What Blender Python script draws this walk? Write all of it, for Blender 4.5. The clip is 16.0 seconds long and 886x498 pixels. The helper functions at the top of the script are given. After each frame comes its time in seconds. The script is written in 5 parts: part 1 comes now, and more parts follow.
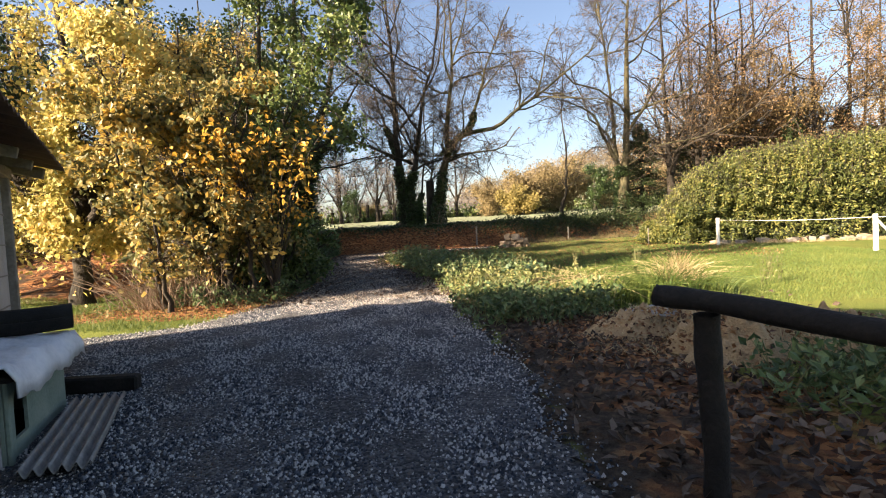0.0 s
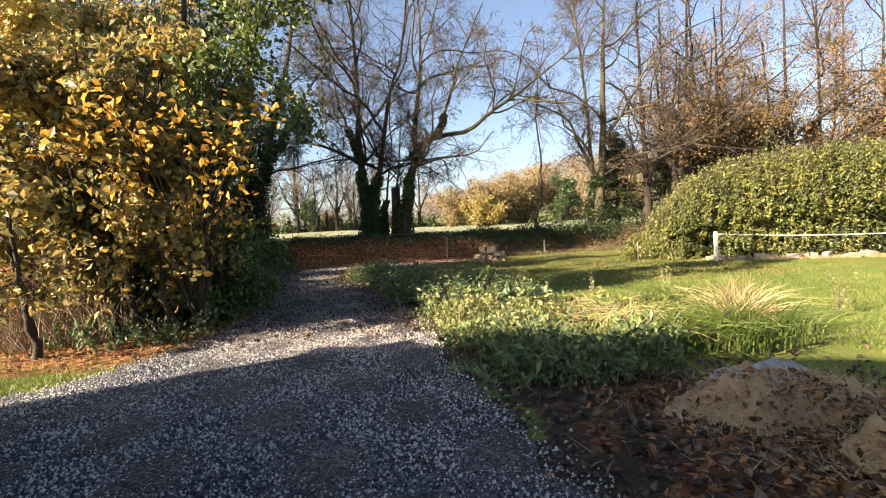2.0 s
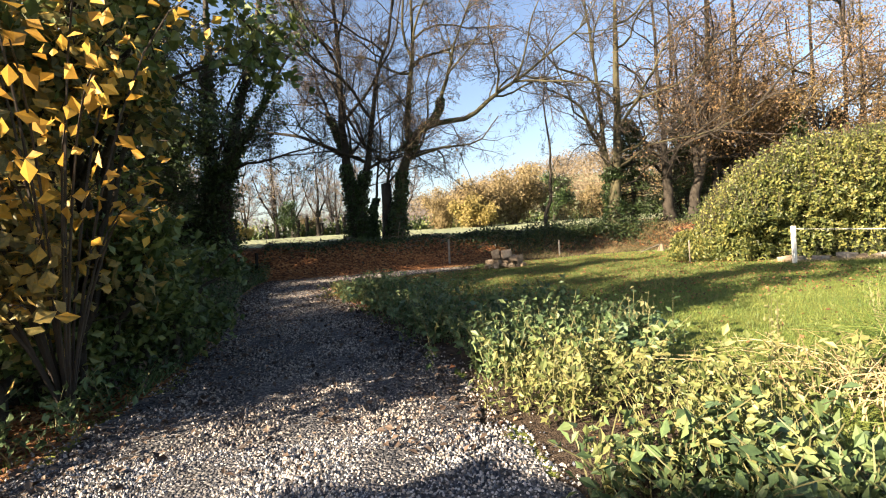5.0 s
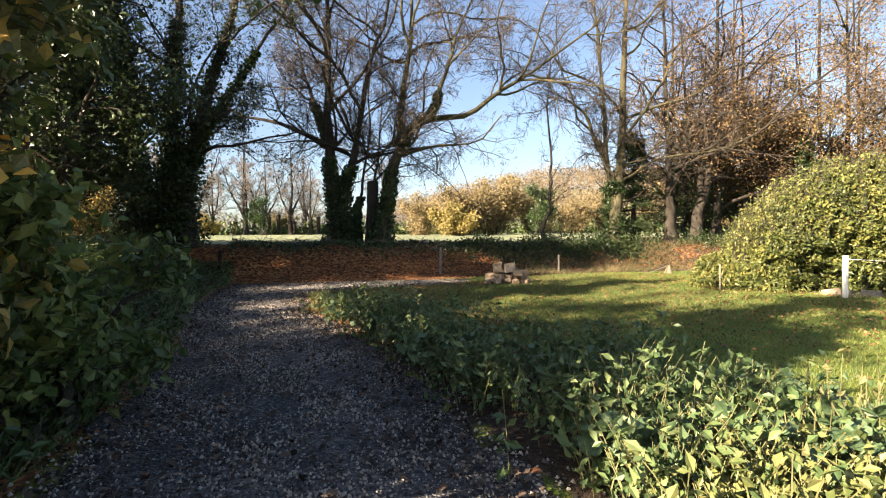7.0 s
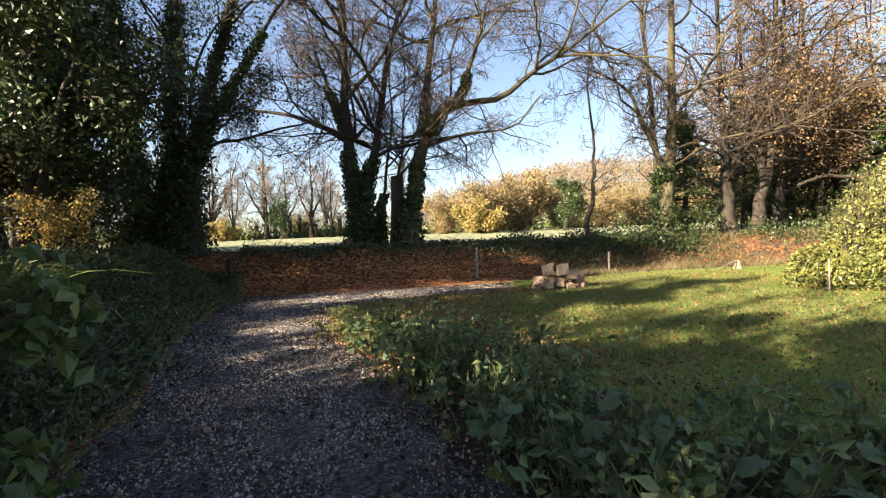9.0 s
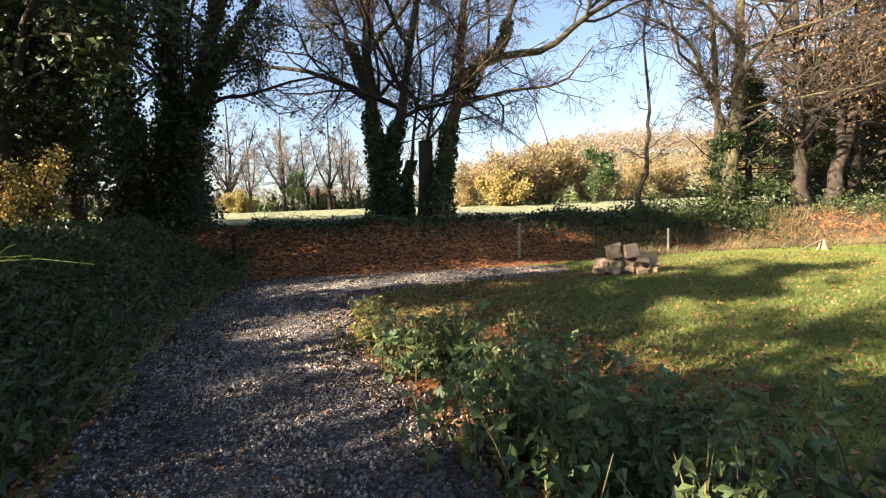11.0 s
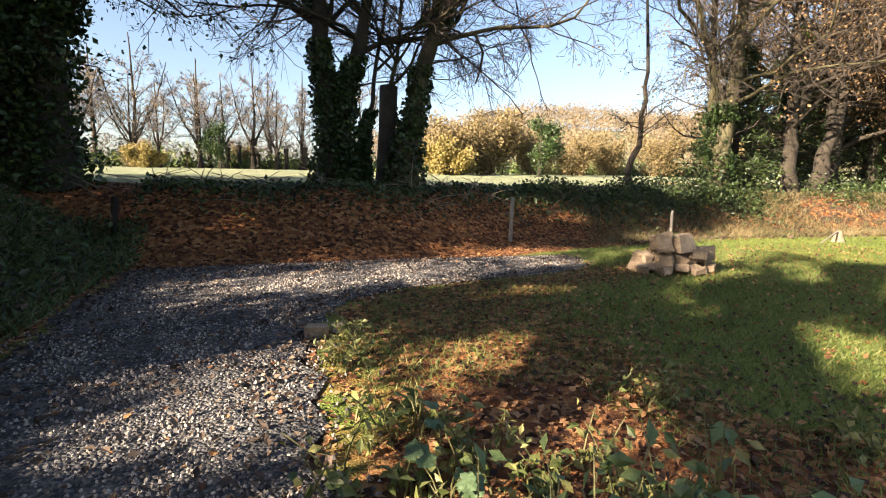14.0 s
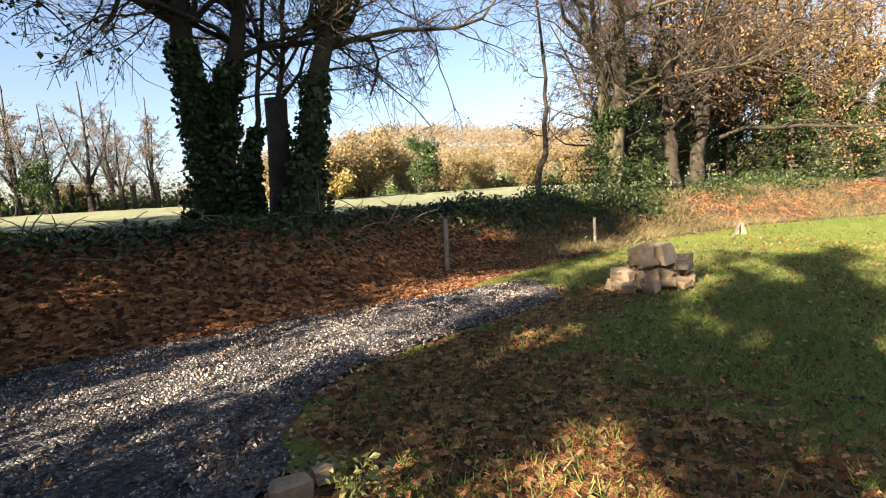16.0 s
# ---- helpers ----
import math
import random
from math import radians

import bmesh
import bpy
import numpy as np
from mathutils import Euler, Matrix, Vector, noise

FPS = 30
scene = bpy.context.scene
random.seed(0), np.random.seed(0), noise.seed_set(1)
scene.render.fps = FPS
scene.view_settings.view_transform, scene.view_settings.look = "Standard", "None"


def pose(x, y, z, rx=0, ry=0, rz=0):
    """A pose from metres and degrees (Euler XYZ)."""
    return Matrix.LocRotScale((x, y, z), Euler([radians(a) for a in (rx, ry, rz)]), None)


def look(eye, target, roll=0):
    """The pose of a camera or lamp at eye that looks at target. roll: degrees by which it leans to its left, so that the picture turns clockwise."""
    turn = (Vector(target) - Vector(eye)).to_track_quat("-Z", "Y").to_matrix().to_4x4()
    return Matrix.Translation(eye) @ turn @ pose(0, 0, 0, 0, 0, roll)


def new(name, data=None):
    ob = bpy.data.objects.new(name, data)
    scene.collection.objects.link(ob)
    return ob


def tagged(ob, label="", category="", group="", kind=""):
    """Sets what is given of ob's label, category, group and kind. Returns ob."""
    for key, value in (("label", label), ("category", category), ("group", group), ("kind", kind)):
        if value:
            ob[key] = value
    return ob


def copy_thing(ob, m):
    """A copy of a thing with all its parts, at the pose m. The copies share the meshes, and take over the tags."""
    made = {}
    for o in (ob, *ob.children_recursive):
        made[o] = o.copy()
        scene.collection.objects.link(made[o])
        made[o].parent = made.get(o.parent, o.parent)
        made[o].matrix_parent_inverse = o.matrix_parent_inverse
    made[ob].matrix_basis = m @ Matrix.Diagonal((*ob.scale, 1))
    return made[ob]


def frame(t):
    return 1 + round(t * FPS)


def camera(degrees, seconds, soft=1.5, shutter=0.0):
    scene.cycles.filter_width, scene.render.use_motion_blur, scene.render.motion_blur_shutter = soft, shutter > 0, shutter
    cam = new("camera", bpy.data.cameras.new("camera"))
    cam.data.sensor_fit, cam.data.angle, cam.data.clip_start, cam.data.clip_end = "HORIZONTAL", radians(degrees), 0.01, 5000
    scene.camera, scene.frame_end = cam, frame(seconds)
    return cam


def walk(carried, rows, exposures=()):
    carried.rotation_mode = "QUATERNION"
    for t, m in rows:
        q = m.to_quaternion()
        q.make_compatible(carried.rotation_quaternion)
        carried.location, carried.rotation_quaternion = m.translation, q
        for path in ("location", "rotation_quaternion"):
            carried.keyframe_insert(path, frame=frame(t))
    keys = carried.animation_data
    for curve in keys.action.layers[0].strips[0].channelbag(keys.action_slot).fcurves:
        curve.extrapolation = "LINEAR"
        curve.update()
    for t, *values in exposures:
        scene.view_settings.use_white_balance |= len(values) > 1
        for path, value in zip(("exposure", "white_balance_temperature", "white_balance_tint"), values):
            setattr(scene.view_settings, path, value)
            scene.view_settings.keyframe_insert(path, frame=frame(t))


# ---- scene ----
cam = camera(82.7, 16.0, 1.1)
METRES, EYE, TILT, LEAN, TURN = 20.0, 1.5, 0.0, 0.0, 0.0
ROWS = [
    (0.0, 0.0, 0.0, 0.0, -0.12, -2.26, 3.09),
    (0.5, -0.0058, 0.0321, 0.0012, -2.35, -2.5, 3.0),
    (1.0, -0.0087, 0.0653, 0.0029, -3.4, -2.39, 2.5),
    (1.5, -0.0136, 0.0968, 0.0038, -5.19, -2.46, 2.62),
    (2.0, -0.0174, 0.1303, 0.0043, -4.63, -1.35, 2.52),
    (2.5, -0.0223, 0.1642, 0.0044, -4.96, -1.1, 2.22),
    (3.0, -0.0233, 0.197, 0.0038, -3.71, -0.53, 2.21),
    (3.5, -0.0289, 0.2314, 0.0038, -4.03, -0.49, 1.3),
    (4.0, -0.0334, 0.264, 0.0041, -4.98, -0.79, 2.2),
    (6.5, -0.0651, 0.4214, 0.0074, -8.87, -1.11, 2.23),
    (7.0, -0.0697, 0.4513, 0.0078, -9.87, -0.38, 0.25),
    (7.5, -0.0709, 0.4831, 0.0078, -10.58, -1.15, 1.0),
    (8.0, -0.0751, 0.5155, 0.0084, -12.48, -1.19, 1.27),
    (8.5, -0.075, 0.5443, 0.0103, -9.37, -0.3, 2.2),
    (11.0, -0.09, 0.6908, 0.0154, -5.46, -3.57, 1.62),
    (11.5, -0.0971, 0.7212, 0.0167, -6.27, -3.77, -0.01),
    (12.0, -0.0998, 0.7524, 0.0167, -4.96, -3.36, -0.46),
    (12.5, -0.1069, 0.7834, 0.0166, -8.38, -4.36, -0.32),
    (13.0, -0.1104, 0.8126, 0.0161, -7.7, -4.45, -0.3),
    (13.5, -0.1184, 0.8427, 0.0179, -10.3, -6.3, -0.55),
    (14.0, -0.1243, 0.8753, 0.017, -13.48, -7.26, -1.1),
    (14.5, -0.133, 0.9025, 0.0175, -16.28, -6.27, -2.23),
    (15.0, -0.1369, 0.9308, 0.0182, -20.07, -4.72, 0.57),
    (15.5, -0.1439, 0.9612, 0.0188, -24.17, -4.97, 2.13),
    (16.0, -0.1478, 0.9859, 0.0206, -28.01, -5.24, 3.62),
]
walk(cam, [(t, pose(0, 0, EYE, TILT, LEAN, TURN) @ pose(METRES * x, METRES * y, METRES * z, 90 + pitch, roll, yaw)) for t, x, y, z, yaw, pitch, roll in ROWS],
     exposures=[(0.0, 2.42, 6700, 17), (7.0, 2.5, 6500, 15), (11.0, 2.62, 6500, 17), (16.0, 2.52, 6500, 16)])

# ---- world, sun, exposure ----
SUN = Vector((-0.9, -0.43, 0)).normalized() * math.cos(radians(24)) + Vector((0, 0, math.sin(radians(24))))
world = bpy.data.worlds.new("sky")
scene.world = world
world.use_nodes = True
wn = world.node_tree
sky = wn.nodes.new("ShaderNodeTexSky")
sky.sky_type, sky.sun_disc = "NISHITA", False
sky.sun_elevation, sky.sun_rotation = radians(24), math.atan2(SUN.x, SUN.y)
sky.air_density, sky.dust_density, sky.ozone_density = 1.0, 1.6, 1.0
wn.links.new(sky.outputs[0], wn.nodes["Background"].inputs[0])
wn.nodes["Background"].inputs[1].default_value = 0.048
lamp = bpy.data.lights.new("sun", "SUN")
lamp.energy, lamp.angle, lamp.color = 5.0, radians(0.6), (1.0, 0.84, 0.62)
sun = new("sun", lamp)
sun.matrix_world = look(SUN * 60, (0, 0, 0))

# ---- materials ----


def mat(name, cols, scale=5.0, rough=0.85, bump=0.3, bscale=40.0, island=0.0, thin=0.0, metal=0.0, fine=0.35, cells=0.0, dist=0.02):
    """Colour ramp over two scales of noise, with island-by-island change, bump, and light through thin leaves."""
    m = bpy.data.materials.new(name)
    m.use_nodes = True
    t = m.node_tree
    n, l = t.nodes, t.links
    b = n["Principled BSDF"]
    geo = n.new("ShaderNodeTexCoord")
    big = n.new("ShaderNodeTexNoise")
    big.inputs["Scale"].default_value, big.inputs["Detail"].default_value = scale, 5
    small = n.new("ShaderNodeTexNoise")
    small.inputs["Scale"].default_value, small.inputs["Detail"].default_value = bscale, 6
    for q in (big, small):
        l.new(geo.outputs["Object"], q.inputs["Vector"])

    def mth(op, a, c):
        q = n.new("ShaderNodeMath")
        q.operation = op
        for i, v in enumerate((a, c)):
            if isinstance(v, (int, float)):
                q.inputs[i].default_value = v
            else:
                l.new(v, q.inputs[i])
        return q.outputs[0]

    # stretch the noises about a half, then blend them
    f = mth("ADD", mth("MULTIPLY", mth("SUBTRACT", big.outputs["Fac"], 0.5), 2.0 * (1 - fine)), mth("MULTIPLY", mth("SUBTRACT", small.outputs["Fac"], 0.5), 2.0 * fine))
    if island:
        g = n.new("ShaderNodeNewGeometry")
        f = mth("ADD", f, mth("MULTIPLY", mth("SUBTRACT", g.outputs["Random Per Island"], 0.5), island))
    if cells:
        v = n.new("ShaderNodeTexVoronoi")
        v.inputs["Scale"].default_value = cells
        l.new(geo.outputs["Object"], v.inputs["Vector"])
        sp = n.new("ShaderNodeSeparateColor")
        l.new(v.outputs["Color"], sp.inputs[0])
        f = mth("ADD", f, mth("MULTIPLY", mth("SUBTRACT", sp.outputs[0], 0.5), 0.9))
    f = mth("ADD", f, 0.5)
    ramp = n.new("ShaderNodeValToRGB")
    e = ramp.color_ramp.elements
    while len(e) < len(cols):
        e.new(0.5)
    for i, c in enumerate(cols):
        e[i].position = i / max(1, len(cols) - 1)
        e[i].color = (*c, 1)
    l.new(f, ramp.inputs[0])
    l.new(ramp.outputs[0], b.inputs["Base Color"])
    b.inputs["Roughness"].default_value = rough
    b.inputs["Metallic"].default_value = metal
    b.inputs["Specular IOR Level"].default_value = 0.35
    if bump:
        bp = n.new("ShaderNodeBump")
        bp.inputs["Strength"].default_value, bp.inputs["Distance"].default_value = bump, dist
        h = small.outputs["Fac"]
        if cells:
            h = mth("SUBTRACT", h, mth("MULTIPLY", v.outputs["Distance"], 1.6))
        l.new(h, bp.inputs["Height"])
        l.new(bp.outputs[0], b.inputs["Normal"])
    if thin:
        tr = n.new("ShaderNodeBsdfTranslucent")
        l.new(ramp.outputs[0], tr.inputs[0])
        mx = n.new("ShaderNodeMixShader")
        mx.inputs[0].default_value = thin
        l.new(b.outputs[0], mx.inputs[1])
        l.new(tr.outputs[0], mx.inputs[2])
        l.new(mx.outputs[0], n["Material Output"].inputs[0])
    return m


BARK = mat("bark", [(0.013, 0.011, 0.008), (0.034, 0.028, 0.02), (0.075, 0.062, 0.045)], 2.5, 0.95, 0.9, 22, dist=0.04)
BARK_MOSS = mat("mossy_bark", [(0.025, 0.022, 0.014), (0.065, 0.058, 0.03), (0.14, 0.125, 0.065)], 2.0, 0.95, 0.8, 20, dist=0.04)
TWIG = mat("twig", [(0.025, 0.02, 0.016), (0.075, 0.06, 0.045)], 3, 0.9, 0.0)
TWIG_PALE = mat("pale_twig", [(0.14, 0.10, 0.07), (0.28, 0.21, 0.15)], 3, 0.9, 0.0)
IVY = mat("ivy_leaf", [(0.012, 0.025, 0.008), (0.03, 0.055, 0.015), (0.06, 0.095, 0.025)], 1.5, 0.4, 0.0, island=1.0, thin=0.12)
EVERGREEN = mat("evergreen_leaf", [(0.012, 0.022, 0.008), (0.03, 0.05, 0.015), (0.07, 0.10, 0.03)], 0.7, 0.42, 0.0, island=0.9, thin=0.15)
HAZEL = mat("turning_leaf", [(0.07, 0.085, 0.032), (0.14, 0.14, 0.055), (0.26, 0.215, 0.08), (0.42, 0.30, 0.085), (0.62, 0.38, 0.065)], 0.55, 0.5, 0.0, island=0.8, thin=0.38)
GREENER = mat("green_leaf", [(0.045, 0.075, 0.025), (0.10, 0.145, 0.042), (0.20, 0.22, 0.065)], 0.6, 0.45, 0.0, island=0.9, thin=0.25)
YELLOW = mat("yellow_leaf", [(0.27, 0.25, 0.07), (0.48, 0.42, 0.13), (0.62, 0.52, 0.18), (0.64, 0.43, 0.11)], 0.4, 0.55, 0.0, island=0.9, thin=0.35)
ORANGE = mat("orange_leaf", [(0.38, 0.20, 0.03), (0.54, 0.31, 0.045), (0.64, 0.42, 0.08)], 0.8, 0.5, 0.0, island=0.9, thin=0.35)
RUSSET = mat("russet_leaf", [(0.10, 0.06, 0.03), (0.20, 0.125, 0.058), (0.29, 0.195, 0.095)], 0.5, 0.6, 0.0, island=0.9, thin=0.3)
TAN = mat("tan_leaf", [(0.09, 0.065, 0.028), (0.17, 0.12, 0.05), (0.25, 0.18, 0.075)], 0.3, 0.65, 0.0, island=0.8, thin=0.3)
HEDGE = mat("hedge_leaf", [(0.035, 0.05, 0.014), (0.10, 0.12, 0.03), (0.23, 0.215, 0.06)], 0.7, 0.45, 0.0, island=1.0, thin=0.2)
LITTER = mat("fallen_leaf", [(0.03, 0.014, 0.008), (0.10, 0.042, 0.018), (0.21, 0.092, 0.036), (0.34, 0.19, 0.085)], 0.6, 0.7, 0.0, island=1.2, thin=0.1)
LITTER_DULL = mat("old_fallen_leaf", [(0.02, 0.013, 0.009), (0.055, 0.036, 0.024), (0.14, 0.10, 0.07)], 0.6, 0.75, 0.0, island=1.2)
GRASS = mat("grass_blade", [(0.045, 0.08, 0.018), (0.10, 0.15, 0.03), (0.20, 0.22, 0.055)], 0.5, 0.55, 0.0, island=0.8, thin=0.25)
STRAW_GREEN = mat("yellowing_grass", [(0.05, 0.085, 0.02), (0.12, 0.16, 0.04), (0.24, 0.23, 0.08)], 0.9, 0.65, 0.0, island=0.9, thin=0.2)
RANK = mat("rank_grass_blade", [(0.05, 0.055, 0.02), (0.13, 0.11, 0.05), (0.24, 0.18, 0.09)], 0.8, 0.7, 0.0, island=0.9, thin=0.15)
STRAW = mat("dry_grass", [(0.20, 0.15, 0.07), (0.38, 0.30, 0.15), (0.52, 0.43, 0.24)], 2.0, 0.75, 0.0, island=0.9, thin=0.15)
HERB = mat("herb_leaf", [(0.04, 0.07, 0.03), (0.095, 0.15, 0.055), (0.19, 0.235, 0.09)], 1.5, 0.5, 0.0, island=0.9, thin=0.22)
# lighter copy of the herb leaf, with sunlight put into its colour
LIGHT_HERB = mat("sunlit_tone_herb_leaf", [(0.07, 0.10, 0.03), (0.17, 0.19, 0.06), (0.32, 0.29, 0.11)], 1.5, 0.5, 0.0, island=0.9, thin=0.25)
MALLOW = mat("broad_leaf", [(0.045, 0.085, 0.04), (0.09, 0.145, 0.065), (0.15, 0.21, 0.11)], 6.0, 0.5, 0.25, 30, thin=0.2)
STALK = mat("stalk", [(0.08, 0.09, 0.03), (0.20, 0.18, 0.08)], 8, 0.7, 0.0)
# blue of the open shade is mixed into the near stones' colour
SHADE_BLUE_STONE = mat("shade_blue_gravel_stone", [(0.014, 0.02, 0.032), (0.062, 0.073, 0.092), (0.16, 0.17, 0.185), (0.42, 0.41, 0.39)], 1.0, 0.7, 0.2, 60, island=1.6)
STONE_EARTHY = mat("earthy_gravel_stone", [(0.03, 0.028, 0.028), (0.095, 0.087, 0.08), (0.20, 0.178, 0.155), (0.38, 0.335, 0.28)], 1.0, 0.75, 0.2, 60, island=1.6)
RUBBLE = mat("rubble_stone", [(0.10, 0.072, 0.045), (0.22, 0.165, 0.11), (0.36, 0.285, 0.20)], 4.0, 0.9, 0.8, 25, island=0.4)
DARKWOOD = mat("dark_weathered_wood", [(0.004, 0.0035, 0.003), (0.010, 0.0085, 0.007), (0.025, 0.02, 0.015)], 6, 0.85, 0.6, 35)
GREYWOOD = mat("grey_weathered_wood", [(0.10, 0.085, 0.07), (0.20, 0.18, 0.15), (0.30, 0.27, 0.23)], 5, 0.9, 0.5, 30)
WHITEPOST = mat("white_plastic", [(0.62, 0.60, 0.55), (0.78, 0.76, 0.72)], 8, 0.5, 0.1)
BLOCKWALL = mat("grey_block_wall", [(0.22, 0.21, 0.20), (0.36, 0.34, 0.32), (0.46, 0.44, 0.42)], 2.5, 0.95, 0.4, 30)
ROOFSHEET = mat("brown_roof_sheet", [(0.035, 0.022, 0.016), (0.08, 0.045, 0.03), (0.13, 0.075, 0.05)], 3, 0.85, 0.4, 25)
GREENPAINT = mat("grey_green_paint", [(0.10, 0.14, 0.12), (0.18, 0.23, 0.19), (0.26, 0.30, 0.25)], 3, 0.8, 0.3, 30)
WHITEPEEL = mat("peeling_white_paint", [(0.20, 0.17, 0.14), (0.55, 0.54, 0.52), (0.72, 0.71, 0.70)], 7, 0.8, 0.4, 35)
WHITESHEET = mat("white_sheet", [(0.40, 0.41, 0.43), (0.62, 0.63, 0.66), (0.75, 0.75, 0.76)], 4, 0.6, 0.3, 20)
BLACKFELT = mat("black_felt", [(0.006, 0.006, 0.006), (0.018, 0.017, 0.016)], 10, 0.95, 0.5, 60)
ZINC = mat("weathered_zinc", [(0.11, 0.105, 0.10), (0.21, 0.20, 0.185), (0.32, 0.30, 0.28)], 5, 0.6, 0.2, 30, metal=0.25)
SAWDUST = mat("straw_muck", [(0.16, 0.10, 0.05), (0.34, 0.24, 0.13), (0.46, 0.35, 0.21)], 3.5, 0.95, 0.9, 45, dist=0.04)
ASH = mat("grey_ash", [(0.10, 0.10, 0.11), (0.24, 0.25, 0.27), (0.42, 0.42, 0.44)], 6, 0.95, 0.6, 40)
# near-black colour stands in for the shade deep inside the hedge
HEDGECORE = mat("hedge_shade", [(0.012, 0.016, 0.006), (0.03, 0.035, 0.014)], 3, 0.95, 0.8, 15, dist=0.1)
GRAVEL = mat("gravel_bed", [(0.022, 0.024, 0.028), (0.065, 0.066, 0.07), (0.17, 0.163, 0.157)], 0.8, 0.85, 1.0, 50, cells=38, dist=0.03)
FIELD_TAN = mat("field_edge_leaf", [(0.10, 0.075, 0.035), (0.19, 0.145, 0.065), (0.27, 0.21, 0.10)], 0.3, 0.65, 0.0, island=0.8, thin=0.2)
FIELD_YELLOW = mat("field_edge_yellow_leaf", [(0.13, 0.105, 0.035), (0.23, 0.185, 0.055), (0.31, 0.245, 0.08)], 0.3, 0.65, 0.0, island=0.8, thin=0.2)
FARWOOD = mat("far_wood_leaf", [(0.085, 0.066, 0.042), (0.15, 0.115, 0.07), (0.21, 0.165, 0.10)], 0.08, 0.8, 0.0, island=0.7)
# paler grey than near twigs: distance haze is put into the colour
HAZE_TWIG = mat("hazed_far_twig", [(0.09, 0.08, 0.075), (0.16, 0.14, 0.13)], 0.3, 0.9, 0.0)

# ---- mesh helpers ----
RNG = np.random.default_rng(5)


def link(name, me, parent=None, label=""):
    ob = new(name, me)
    if parent:
        ob.parent = parent
        ob.matrix_parent_inverse = Matrix.Identity(4)
    if label:
        ob["label"] = label
    if name in ("stem", "crown_wood", "foliage", "shoot_growth", "shoot_foliage", "blade_growth"):
        ob["kind"] = "stuff"
    return ob


def raw(name, v, f, material, parent=None, label="", smooth=False):
    me = bpy.data.meshes.new(name)
    me.from_pydata(np.asarray(v, dtype=float), [], np.asarray(f))
    me.materials.append(material)
    if smooth:
        me.polygons.foreach_set("use_smooth", [True] * len(me.polygons))
    me.update()
    return link(name, me, parent, label)


def part(name, bm, material, parent=None, label="", smooth=False):
    me = bpy.data.meshes.new(name)
    bmesh.ops.recalc_face_normals(bm, faces=bm.faces)
    bm.to_mesh(me)
    bm.free()
    me.materials.append(material)
    if smooth:
        me.polygons.foreach_set("use_smooth", [True] * len(me.polygons))
    return link(name, me, parent, label)


def thing(name, m, label, category, group=""):
    e = new(name)
    e.matrix_world = m
    e.empty_display_size = 0.2
    return tagged(e, label, category, group)


def box(sx, sy, sz, m=Matrix(), bevel=0.01, bm=None):
    bm = bm or bmesh.new()
    r = bmesh.ops.create_cube(bm, size=1.0, matrix=m @ Matrix.Diagonal((sx, sy, sz, 1)))
    if bevel:
        es = list({e for v in r["verts"] for e in v.link_edges})
        bmesh.ops.bevel(bm, geom=es, offset=bevel, segments=1, affect="EDGES", clamp_overlap=True)
    return bm


def unit(a):
    return a / np.maximum(np.linalg.norm(a, axis=-1, keepdims=True), 1e-9)


def tubes(P, R, sides):
    """Vertices and faces of many tubes: P (k, n, 3), R (k, n)."""
    k, n = R.shape
    T = unit(np.gradient(P, axis=1))
    mean = np.abs(unit(P[:, -1] - P[:, 0]))
    ref = np.zeros((k, 3))
    ref[np.arange(k), mean.argmin(1)] = 1
    U = unit(np.cross(T, ref[:, None, :]))
    W = np.cross(T, U)
    a = np.arange(sides) * 2 * np.pi / sides
    V = P[:, :, None] + R[:, :, None, None] * (U[:, :, None] * np.cos(a)[None, None, :, None] + W[:, :, None] * np.sin(a)[None, None, :, None])
    idx = np.arange(k * n * sides).reshape(k, n, sides)
    A, B = idx[:, :-1], idx[:, 1:]
    F = np.stack([A, np.roll(A, -1, 2), np.roll(B, -1, 2), B], -1).reshape(-1, 4)
    return V.reshape(-1, 3), F


def joined(sets):
    vs, fs, o = [], [], 0
    for v, f in sets:
        vs.append(v)
        fs.append(f + o)
        o += len(v)
    return np.concatenate(vs), np.concatenate(fs)


def smooth_line(pts, n):
    """A line of n points through the given ones, rounded between them."""
    p = np.asarray(pts, float)
    s = np.linspace(0, len(p) - 1, n)
    q = np.concatenate([[2 * p[0] - p[1]], p, [2 * p[-1] - p[-2]]])
    i = np.minimum(s.astype(int), len(p) - 2)
    u = (s - i)[:, None]
    a, b, c, d = q[i], q[i + 1], q[i + 2], q[i + 3]
    return 0.5 * (2 * b + (c - a) * u + (2 * a - 5 * b + 4 * c - d) * u ** 2 + (3 * b - a - 3 * c + d) * u ** 3)


